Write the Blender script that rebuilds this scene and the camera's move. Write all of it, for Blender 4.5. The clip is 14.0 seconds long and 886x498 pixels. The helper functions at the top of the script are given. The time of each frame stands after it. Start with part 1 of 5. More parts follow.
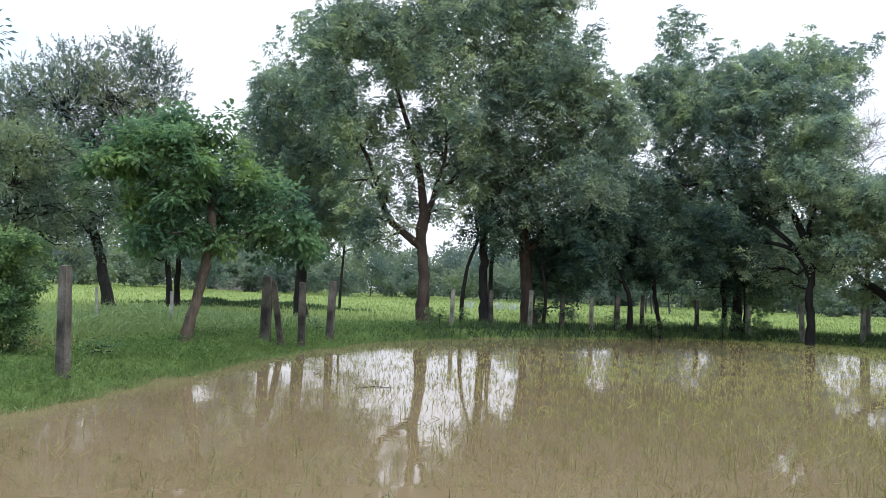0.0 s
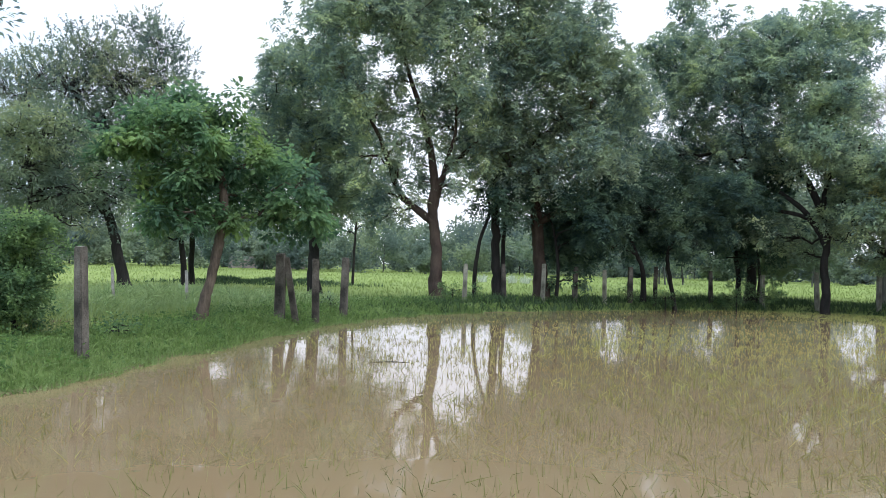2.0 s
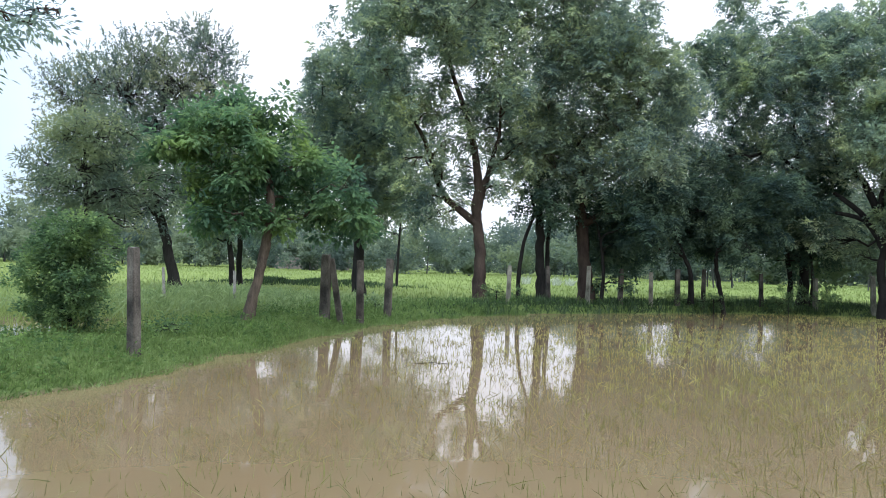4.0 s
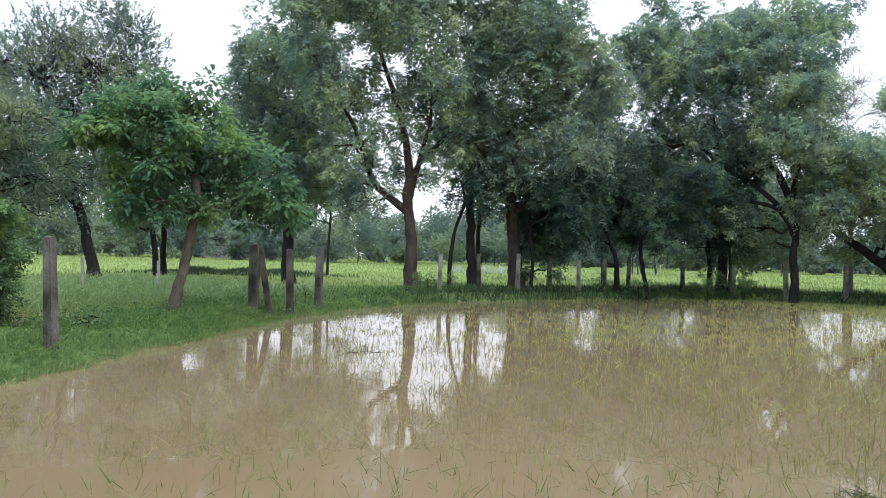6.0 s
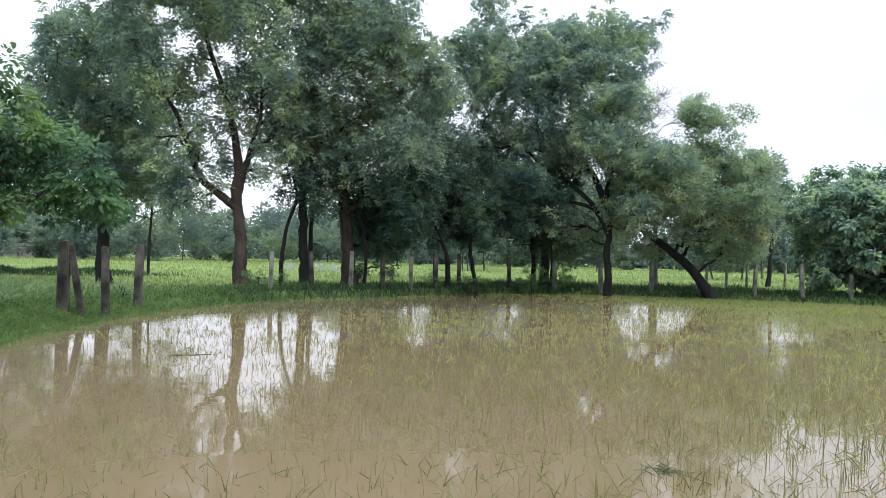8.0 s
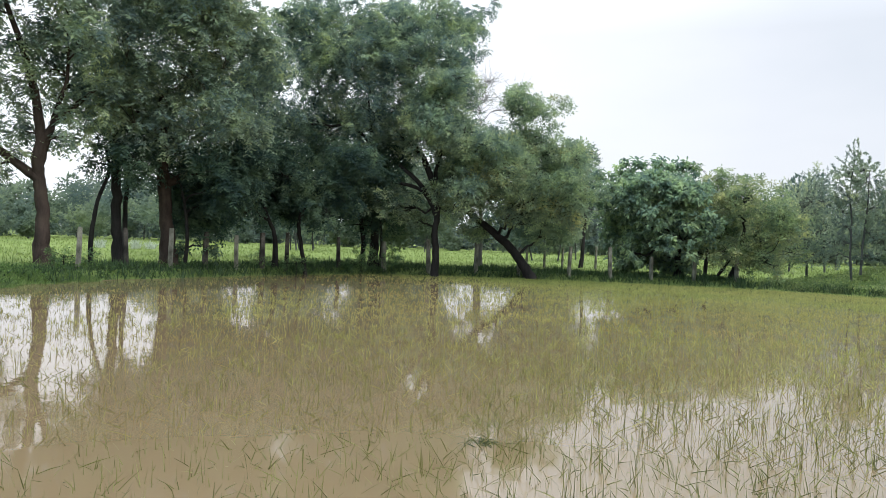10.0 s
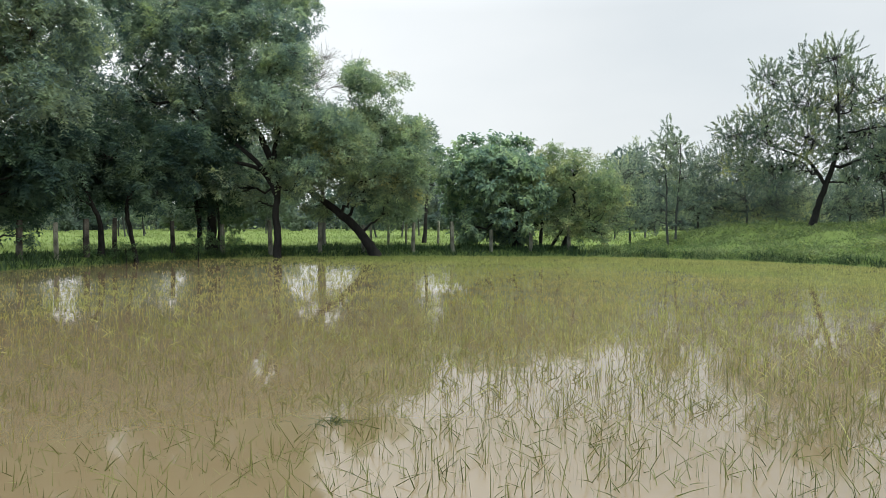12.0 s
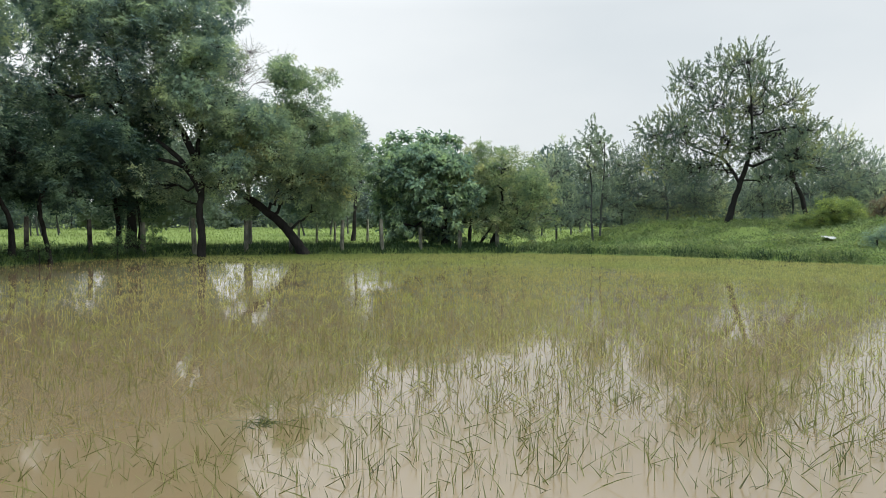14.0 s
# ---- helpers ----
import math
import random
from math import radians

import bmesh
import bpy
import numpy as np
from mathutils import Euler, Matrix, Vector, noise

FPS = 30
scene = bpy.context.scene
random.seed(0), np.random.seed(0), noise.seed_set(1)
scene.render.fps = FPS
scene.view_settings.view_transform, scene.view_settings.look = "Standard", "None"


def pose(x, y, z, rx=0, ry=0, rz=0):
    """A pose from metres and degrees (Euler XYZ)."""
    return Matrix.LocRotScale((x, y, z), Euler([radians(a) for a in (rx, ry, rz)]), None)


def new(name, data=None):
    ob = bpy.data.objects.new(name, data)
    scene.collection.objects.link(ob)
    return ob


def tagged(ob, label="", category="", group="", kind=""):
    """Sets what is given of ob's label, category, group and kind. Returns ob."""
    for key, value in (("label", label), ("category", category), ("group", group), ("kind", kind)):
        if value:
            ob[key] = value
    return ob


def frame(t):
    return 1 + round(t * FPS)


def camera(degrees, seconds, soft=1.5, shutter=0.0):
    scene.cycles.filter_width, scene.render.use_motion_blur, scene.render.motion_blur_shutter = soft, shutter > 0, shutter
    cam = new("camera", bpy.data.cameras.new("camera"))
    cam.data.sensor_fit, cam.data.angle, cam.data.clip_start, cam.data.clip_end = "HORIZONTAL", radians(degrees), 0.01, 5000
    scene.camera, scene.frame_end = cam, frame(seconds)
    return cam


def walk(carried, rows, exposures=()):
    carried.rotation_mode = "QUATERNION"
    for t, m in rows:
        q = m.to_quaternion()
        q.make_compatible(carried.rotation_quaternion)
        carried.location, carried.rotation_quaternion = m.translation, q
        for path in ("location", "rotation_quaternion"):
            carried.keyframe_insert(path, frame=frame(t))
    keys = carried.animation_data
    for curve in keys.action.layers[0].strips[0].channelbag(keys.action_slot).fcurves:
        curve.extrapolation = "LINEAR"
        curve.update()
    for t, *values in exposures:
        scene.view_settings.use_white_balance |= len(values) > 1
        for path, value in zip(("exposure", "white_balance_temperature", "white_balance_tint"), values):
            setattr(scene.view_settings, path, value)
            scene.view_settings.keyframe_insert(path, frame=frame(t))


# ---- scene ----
HORIZONTAL_FOV = 61.6
EYE = 1.6
cam = camera(HORIZONTAL_FOV, 14.0, soft=0.78)
# seconds, yaw, pitch, roll: a person stands on the bund and turns with the phone
ROWS = [
    (0, 0, 3.252, -2.525),
    (0.5, -0.264, 2.852, -2.66),
    (1, -0.121, 2.359, -2.345),
    (1.5, -0.091, 1.445, -2.302),
    (2, 0.965, 1.27, -1.624),
    (2.5, 2.038, 0.839, -1.612),
    (2.7, 3.139, 0.868, -1.235),
    (3.75, 4.5, 1.25, -1.7),
    (4.8, 3.16, 1.565, -2.399),
    (5, 2.825, 1.772, -1.831),
    (5.5, 1.823, 0.883, -2.471),
    (6, -0.958, 0.56, -1.553),
    (6.5, -3.545, 0.923, -1.153),
    (7, -5.846, 1.131, -0.862),
    (7.5, -10.556, 0.942, -0.93),
    (8, -13.757, 0.672, -1.387),
    (8.2, -14.979, 0.9, -1.958),
    (10.3, -28.35, -0.732, -1.686),
    (10.5, -29.274, -0.866, -1.436),
    (11, -32.625, -1.699, -1.092),
    (11.5, -36.245, -2.136, -0.277),
    (12, -38.847, -1.961, -0.117),
    (12.5, -40.291, -1.672, 0.224),
    (13, -41.946, -1.691, 0.465),
    (13.5, -43.494, -1.755, 0.179),
    (14, -44.287, -2.143, 0.07),
]
EXPOSURES = [(0.0, 0.12, 5980, 15), (2.5, 0.24, 5920, 15), (8.0, 0.24, 5920, 15), (10.5, 0.06, 6350, 11), (12.0, 0.0, 6450, 8), (14.0, -0.04, 6450, 8)]
walk(cam, [(t, pose(0, 0, EYE, 90 + pitch, roll, yaw)) for t, yaw, pitch, roll in ROWS], EXPOSURES)

# ---- sky and sun: a bright overcast monsoon morning ----
world = bpy.data.worlds.new("overcast_sky")
scene.world = world
world.use_nodes = True
wn, wl = world.node_tree.nodes, world.node_tree.links
wn.clear()
w_out = wn.new("ShaderNodeOutputWorld")
w_bg = wn.new("ShaderNodeBackground")
w_sky = wn.new("ShaderNodeTexSky")
w_sky.sky_type = "NISHITA"
w_sky.sun_disc = False
w_sky.sun_elevation, w_sky.sun_rotation = radians(52), radians(-40)
w_sky.air_density, w_sky.dust_density = 1.0, 4.0
w_skymul = wn.new("ShaderNodeVectorMath")
w_skymul.operation = "SCALE"
w_skymul.inputs["Scale"].default_value = 0.10
w_co = wn.new("ShaderNodeTexCoord")
w_map = wn.new("ShaderNodeMapping")
w_map.inputs["Scale"].default_value = (1.0, 1.0, 2.6)
w_noise = wn.new("ShaderNodeTexNoise")
w_noise.inputs["Scale"].default_value = 1.6
w_noise.inputs["Detail"].default_value = 5.0
w_noise.inputs["Roughness"].default_value = 0.5
w_ramp = wn.new("ShaderNodeValToRGB")
w_ramp.color_ramp.elements[0].position, w_ramp.color_ramp.elements[0].color = 0.3, (0.80, 0.845, 0.88, 1)
w_ramp.color_ramp.elements[1].position, w_ramp.color_ramp.elements[1].color = 0.7, (0.965, 0.985, 1.0, 1)
w_mix = wn.new("ShaderNodeMix")
w_mix.data_type = "RGBA"
w_mix.inputs[0].default_value = 0.88
wl.new(w_sky.outputs[0], w_skymul.inputs[0])
wl.new(w_co.outputs["Generated"], w_map.inputs["Vector"])
wl.new(w_map.outputs[0], w_noise.inputs["Vector"])
wl.new(w_noise.outputs[0], w_ramp.inputs[0])
wl.new(w_skymul.outputs[0], w_mix.inputs[6])
wl.new(w_ramp.outputs[0], w_mix.inputs[7])
# an overcast sky is far brighter overhead than near the horizon, and brighter towards the hidden sun
w_sep = wn.new("ShaderNodeSeparateXYZ")
wl.new(w_co.outputs["Generated"], w_sep.inputs[0])
w_up = wn.new("ShaderNodeMapRange")
w_up.inputs[1].default_value, w_up.inputs[2].default_value = 0.27, 0.65
w_up.inputs[3].default_value, w_up.inputs[4].default_value = 1.0, 2.25
wl.new(w_sep.outputs[2], w_up.inputs[0])
w_side = wn.new("ShaderNodeMapRange")
w_side.inputs[1].default_value, w_side.inputs[2].default_value = 0.2, 0.75
w_side.inputs[3].default_value, w_side.inputs[4].default_value = 1.25, 1.02
wl.new(w_sep.outputs[0], w_side.inputs[0])
w_gain = wn.new("ShaderNodeMath")
w_gain.operation = "MULTIPLY"
wl.new(w_up.outputs[0], w_gain.inputs[0])
wl.new(w_side.outputs[0], w_gain.inputs[1])
w_pos = wn.new("ShaderNodeMapRange")
w_pos.inputs[1].default_value, w_pos.inputs[2].default_value = -0.62, -0.40
wl.new(w_sep.outputs[0], w_pos.inputs[0])
w_thin = wn.new("ShaderNodeValToRGB")
w_thin.color_ramp.elements[0].color = (0.60, 0.75, 0.86, 1)
w_thin.color_ramp.elements[1].color = (1, 1, 1, 1)
wl.new(w_pos.outputs[0], w_thin.inputs[0])
w_tint = wn.new("ShaderNodeMix")
w_tint.data_type, w_tint.blend_type = "RGBA", "MULTIPLY"
w_tint.inputs[0].default_value = 1.0
wl.new(w_mix.outputs[2], w_tint.inputs[6])
wl.new(w_thin.outputs[0], w_tint.inputs[7])
wl.new(w_tint.outputs[2], w_bg.inputs[0])
wl.new(w_gain.outputs[0], w_bg.inputs[1])
wl.new(w_bg.outputs[0], w_out.inputs[0])

sun = new("sun", bpy.data.lights.new("sun", "SUN"))
sun.data.energy, sun.data.angle, sun.data.color = 1.3, radians(25), (1.0, 0.97, 0.92)
sun.matrix_world = pose(0, 0, 40, 38, 0, 40)

# ---- materials ----


def material(name, rough=0.8, spec=0.3):
    m = bpy.data.materials.new(name)
    m.use_nodes = True
    b = m.node_tree.nodes["Principled BSDF"]
    b.inputs["Roughness"].default_value = rough
    b.inputs["Specular IOR Level"].default_value = spec
    return m, m.node_tree.nodes, m.node_tree.links, b


def noise_node(n, l, scale, detail=4, rough=0.55, stretch=None, coords="Object"):
    co = n.new("ShaderNodeTexCoord")
    tex = n.new("ShaderNodeTexNoise")
    tex.inputs["Scale"].default_value = scale
    tex.inputs["Detail"].default_value = detail
    tex.inputs["Roughness"].default_value = rough
    if stretch:
        mp = n.new("ShaderNodeMapping")
        mp.inputs["Scale"].default_value = stretch
        l.new(co.outputs[coords], mp.inputs["Vector"])
        l.new(mp.outputs[0], tex.inputs["Vector"])
    else:
        l.new(co.outputs[coords], tex.inputs["Vector"])
    return tex


def ramp_node(n, l, source, stops):
    r = n.new("ShaderNodeValToRGB")
    while len(r.color_ramp.elements) < len(stops):
        r.color_ramp.elements.new(0.5)
    for e, (p, c) in zip(r.color_ramp.elements, stops):
        e.position, e.color = p, (*c, 1)
    l.new(source, r.inputs[0])
    return r


def mix_node(n, l, a, b, fac, mode="MIX"):
    m = n.new("ShaderNodeMix")
    m.data_type, m.blend_type = "RGBA", mode
    for socket, value in ((m.inputs[0], fac), (m.inputs[6], a), (m.inputs[7], b)):
        if isinstance(value, bpy.types.NodeSocket):
            l.new(value, socket)
        elif isinstance(value, (int, float)):
            socket.default_value = value
        else:
            socket.default_value = (*value, 1)
    return m.outputs[2]


def bump_node(n, l, b, height, strength, distance):
    bp = n.new("ShaderNodeBump")
    bp.inputs["Strength"].default_value = strength
    bp.inputs["Distance"].default_value = distance
    l.new(height, bp.inputs["Height"])
    l.new(bp.outputs[0], b.inputs["Normal"])


def leaf_material(name, dark, mid, light, patch=None, rough=0.7, spec=0.06, through_light=0.5, scale=0.55, mix_from=0.5):
    """Foliage: each leaf has its own tone, whole sprays drift towards a second tone, and some light passes through."""
    m, n, l, b = material(name, rough, spec)
    geo = n.new("ShaderNodeNewGeometry")
    dark, light = (tuple(0.62 * m_ + 0.38 * q for m_, q in zip(mid, end)) for end in (dark, light))
    tone = ramp_node(n, l, geo.outputs["Random Per Island"], [(0.0, dark), (0.55, mid), (1.0, light)])
    big = noise_node(n, l, scale, 3, 0.6)
    drift = ramp_node(n, l, big.outputs[0], [(mix_from - 0.04, (0, 0, 0)), (mix_from + 0.16, (1, 1, 1))])
    spray = noise_node(n, l, scale * 2.6, 2, 0.5)
    young = ramp_node(n, l, spray.outputs[0], [(0.40, (0.68, 0.72, 0.80)), (0.64, (1.42, 1.34, 1.10))])
    col = mix_node(n, l, mix_node(n, l, tone.outputs[0], patch or light, drift.outputs[0]), young.outputs[0], 1.0, "MULTIPLY")
    l.new(col, b.inputs["Base Color"])
    tr = n.new("ShaderNodeBsdfTranslucent")
    l.new(col, tr.inputs[0])
    mx = n.new("ShaderNodeMixShader")
    mx.inputs[0].default_value = through_light
    l.new(b.outputs[0], mx.inputs[1])
    l.new(tr.outputs[0], mx.inputs[2])
    l.new(mx.outputs[0], n["Material Output"].inputs[0])
    return m


def bark_material(name, a, b_col, scale=6):
    m, n, l, b = material(name, 0.9, 0.2)
    grain = noise_node(n, l, scale, 6, 0.7, (1, 1, 0.22))
    stain = noise_node(n, l, 1.3, 3)
    col = ramp_node(n, l, grain.outputs[0], [(0.3, a), (0.7, b_col)])
    patch = ramp_node(n, l, stain.outputs[0], [(0.45, (0, 0, 0)), (0.7, (0.6, 0.6, 0.6))])
    l.new(mix_node(n, l, col.outputs[0], (b_col[0] * 1.25, b_col[1] * 1.3, b_col[2] * 1.2), patch.outputs[0]), b.inputs["Base Color"])
    bump_node(n, l, b, grain.outputs[0], 0.8, 0.04)
    return m


def blade_material(name, base, mid, tip, dry, rough=0.55, dry_from=0.62, scale=0.35):
    """Grass or rice blades: own tone for each blade, dry or lighter stretches over metres."""
    m, n, l, b = material(name, rough, 0.3)
    geo = n.new("ShaderNodeNewGeometry")
    tone = ramp_node(n, l, geo.outputs["Random Per Island"], [(0.0, base), (0.5, mid), (1.0, tip)])
    big = noise_node(n, l, scale, 3, 0.6)
    drift = ramp_node(n, l, big.outputs[0], [(dry_from - 0.2, (0, 0, 0)), (dry_from + 0.12, (1, 1, 1))])
    col = mix_node(n, l, tone.outputs[0], dry, drift.outputs[0])
    l.new(col, b.inputs["Base Color"])
    tr = n.new("ShaderNodeBsdfTranslucent")
    l.new(col, tr.inputs[0])
    mx = n.new("ShaderNodeMixShader")
    mx.inputs[0].default_value = 0.3
    l.new(b.outputs[0], mx.inputs[1])
    l.new(tr.outputs[0], mx.inputs[2])
    l.new(mx.outputs[0], n["Material Output"].inputs[0])
    return m


# dark tones of both neems lean blue to carry hazy shade
NEEM = leaf_material("neem_leaves", (0.128, 0.173, 0.185), (0.214, 0.298, 0.242), (0.350, 0.440, 0.265), (0.370, 0.448, 0.262))
NEEM_DARK = leaf_material("dark_neem_leaves", (0.108, 0.160, 0.180), (0.196, 0.282, 0.246), (0.345, 0.448, 0.285), (0.365, 0.460, 0.275))
# leaf colour darkened to stand for shade under the taller crowns
NEEM_SHADED = leaf_material("shaded_neem_leaves", (0.036, 0.066, 0.060), (0.068, 0.116, 0.092), (0.110, 0.174, 0.118), (0.120, 0.178, 0.115))
BROAD = leaf_material("broad_leaves", (0.064, 0.128, 0.086), (0.112, 0.212, 0.118), (0.196, 0.316, 0.134), (0.230, 0.338, 0.122), 0.6, 0.16)
GREYLEAF = leaf_material("grey_green_leaves", (0.137, 0.209, 0.174), (0.254, 0.353, 0.270), (0.408, 0.511, 0.370), (0.428, 0.511, 0.311))
YELLOWLEAF = leaf_material("yellowing_leaves", (0.148, 0.225, 0.161), (0.282, 0.379, 0.247), (0.410, 0.501, 0.315), (0.410, 0.401, 0.194), mix_from=0.58)
ACACIA = leaf_material("acacia_leaves", (0.130, 0.188, 0.144), (0.202, 0.271, 0.200), (0.285, 0.354, 0.244), (0.342, 0.372, 0.166), 0.75, 0.1, scale=0.35, mix_from=0.54)
# distance haze is put into these two leaf colours
HAZE_TINTED = leaf_material("haze_tinted_leaves", (0.129, 0.176, 0.138), (0.149, 0.201, 0.157), (0.170, 0.221, 0.171), (0.170, 0.224, 0.157), 0.95, 0.02, 0.5, 0.05)
HAZE_PALED = leaf_material("haze_paled_leaves", (0.133, 0.173, 0.148), (0.147, 0.189, 0.160), (0.162, 0.204, 0.171), (0.162, 0.204, 0.162), 0.95, 0.02, 0.5, 0.05)
OLIVE = leaf_material("olive_leaves", (0.125, 0.193, 0.117), (0.226, 0.315, 0.177), (0.336, 0.423, 0.241), (0.387, 0.419, 0.224), scale=0.8)
FEATHER = leaf_material("feathery_leaves", (0.090, 0.140, 0.100), (0.157, 0.221, 0.145), (0.237, 0.302, 0.192), (0.252, 0.304, 0.165), 0.7, 0.15)
ACACIA_DARK = leaf_material("dark_acacia_leaves", (0.092, 0.137, 0.125), (0.160, 0.219, 0.187), (0.242, 0.304, 0.241), (0.268, 0.309, 0.191), 0.75, 0.1, scale=0.35)
DULL = leaf_material("dull_green_leaves", (0.122, 0.205, 0.154), (0.244, 0.356, 0.260), (0.381, 0.494, 0.367), (0.351, 0.463, 0.297), scale=0.8)
RUSTY = leaf_material("rusty_leaves", (0.155, 0.120, 0.085), (0.225, 0.172, 0.122), (0.295, 0.225, 0.160), (0.27, 0.24, 0.15), 0.8, 0.1)
BUSHLEAF = leaf_material("bush_leaves", (0.066, 0.125, 0.063), (0.118, 0.202, 0.096), (0.300, 0.440, 0.205), (0.198, 0.294, 0.121), scale=1.5)
# pale grey leaves, some haze of the background included in the colour
PALE = leaf_material("pale_hazed_leaves", (0.205, 0.270, 0.215), (0.285, 0.360, 0.280), (0.370, 0.445, 0.335), (0.410, 0.450, 0.265), 0.85, 0.05, 0.5, 0.25)
BARK_BROWN = bark_material("brown_bark", (0.022, 0.016, 0.013), (0.078, 0.057, 0.046))
BARK_DARK = bark_material("dark_wet_bark", (0.009, 0.009, 0.009), (0.032, 0.029, 0.027))
BARK_PALE = bark_material("pale_bark", (0.026, 0.021, 0.017), (0.142, 0.112, 0.086), 14)
# pale grey twigs, lightened a little more for haze
BARK_ASH = bark_material("ashen_bark", (0.13, 0.125, 0.12), (0.26, 0.25, 0.24))
# pale bark, lightened so that far stems carry haze in their colour
BARK_PALE_HAZED = bark_material("pale_hazed_bark", (0.045, 0.048, 0.046), (0.085, 0.088, 0.084))

DENSE_RICE = blade_material("dense_seedling", (0.150, 0.196, 0.050), (0.235, 0.295, 0.075), (0.330, 0.395, 0.105), (0.33, 0.335, 0.105), dry_from=0.56, scale=0.12)
SEEDLING = blade_material("rice_seedling", (0.066, 0.074, 0.020), (0.120, 0.132, 0.034), (0.196, 0.208, 0.058), (0.205, 0.178, 0.060), dry_from=0.62, scale=0.12)
MID_RICE = blade_material("olive_seedling", (0.134, 0.150, 0.042), (0.236, 0.256, 0.074), (0.358, 0.376, 0.118), (0.365, 0.318, 0.110), dry_from=0.62, scale=0.15)
BUND_GRASS = blade_material("bund_grass", (0.062, 0.112, 0.029), (0.112, 0.186, 0.049), (0.174, 0.260, 0.076), (0.159, 0.232, 0.074))
FIELD_RICE = blade_material("field_rice", (0.191, 0.258, 0.074), (0.209, 0.278, 0.081), (0.225, 0.294, 0.088), (0.216, 0.278, 0.083))
MOUND_GRASS = blade_material("mound_grass", (0.080, 0.125, 0.050), (0.132, 0.192, 0.075), (0.201, 0.264, 0.106), (0.209, 0.251, 0.106), dry_from=0.56, scale=0.6)
DROWNED = blade_material("drowned_weed", (0.04, 0.055, 0.024), (0.07, 0.085, 0.036), (0.11, 0.125, 0.052), (0.10, 0.10, 0.045))
MOUND_LEAF = leaf_material("mound_weed_leaves", (0.10, 0.155, 0.062), (0.16, 0.225, 0.088), (0.22, 0.29, 0.115), (0.24, 0.28, 0.12), 0.8, 0.1, scale=1.2)
SHRUB_LEAF = leaf_material("yellow_shrub_leaves", (0.155, 0.215, 0.085), (0.255, 0.335, 0.120), (0.37, 0.45, 0.165), (0.38, 0.44, 0.15), scale=1.2)
WEED_LEAF = leaf_material("weed_leaves", (0.055, 0.11, 0.035), (0.095, 0.17, 0.055), (0.15, 0.24, 0.085), (0.14, 0.22, 0.08), scale=1.2)
REED = blade_material("tall_grass", (0.105, 0.168, 0.064), (0.165, 0.245, 0.092), (0.240, 0.326, 0.128), (0.220, 0.296, 0.112))
# lush grass whose colour is also darkened for shade
LUSH_SHADED = blade_material("lush_shaded_grass", (0.020, 0.044, 0.018), (0.038, 0.075, 0.030), (0.068, 0.117, 0.045), (0.060, 0.106, 0.040))

PLUME = blade_material("plumed_grass", (0.26, 0.31, 0.22), (0.34, 0.39, 0.29), (0.44, 0.48, 0.39), (0.36, 0.41, 0.30))
PLASTER, qn, ql, qb = material("pale_plaster", 0.9, 0.2)
q_n = noise_node(qn, ql, 0.9, 5, 0.65)
ql.new(ramp_node(qn, ql, q_n.outputs[0], [(0.35, (0.165, 0.150, 0.140)), (0.65, (0.25, 0.228, 0.212))]).outputs[0], qb.inputs["Base Color"])
bump_node(qn, ql, qb, q_n.outputs[0], 0.3, 0.02)

GROUND, gn, gl, gb = material("grassy_ground", 0.95, 0.1)
g_far = noise_node(gn, gl, 0.05, 4)
g_mid = noise_node(gn, gl, 0.7, 5)
g_fine = noise_node(gn, gl, 9.0, 6, 0.7)
g_a = ramp_node(gn, gl, g_fine.outputs[0], [(0.3, (0.045, 0.072, 0.022)), (0.7, (0.105, 0.155, 0.042))])
g_b = ramp_node(gn, gl, g_mid.outputs[0], [(0.4, (0, 0, 0)), (0.65, (1, 1, 1))])
g_c = mix_node(gn, gl, g_a.outputs[0], (0.085, 0.128, 0.036), g_b.outputs[0])
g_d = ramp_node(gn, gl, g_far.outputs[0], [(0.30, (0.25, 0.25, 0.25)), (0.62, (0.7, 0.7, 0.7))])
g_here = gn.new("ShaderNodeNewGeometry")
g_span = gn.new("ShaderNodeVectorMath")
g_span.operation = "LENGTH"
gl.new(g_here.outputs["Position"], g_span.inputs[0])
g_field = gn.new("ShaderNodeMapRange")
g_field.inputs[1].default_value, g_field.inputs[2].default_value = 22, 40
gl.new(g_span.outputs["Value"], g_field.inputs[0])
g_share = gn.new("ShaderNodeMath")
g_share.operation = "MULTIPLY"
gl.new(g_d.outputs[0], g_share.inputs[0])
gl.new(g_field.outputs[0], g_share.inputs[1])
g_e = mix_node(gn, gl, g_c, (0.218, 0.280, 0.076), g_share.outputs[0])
# bare wet mud where the ground dips to the water
g_geo = gn.new("ShaderNodeNewGeometry")
g_sep = gn.new("ShaderNodeSeparateXYZ")
gl.new(g_geo.outputs["Position"], g_sep.inputs[0])
g_low = gn.new("ShaderNodeMapRange")
g_low.inputs[1].default_value, g_low.inputs[2].default_value = 0.035, 0.0
gl.new(g_sep.outputs[2], g_low.inputs[0])
g_near = gn.new("ShaderNodeVectorMath")
g_near.operation = "LENGTH"
gl.new(g_geo.outputs["Position"], g_near.inputs[0])
g_dist = gn.new("ShaderNodeMapRange")
g_dist.inputs[1].default_value, g_dist.inputs[2].default_value = 34, 26
gl.new(g_near.outputs["Value"], g_dist.inputs[0])
g_wet = gn.new("ShaderNodeMath")
g_wet.operation = "MULTIPLY"
gl.new(g_low.outputs[0], g_wet.inputs[0])
gl.new(g_dist.outputs[0], g_wet.inputs[1])
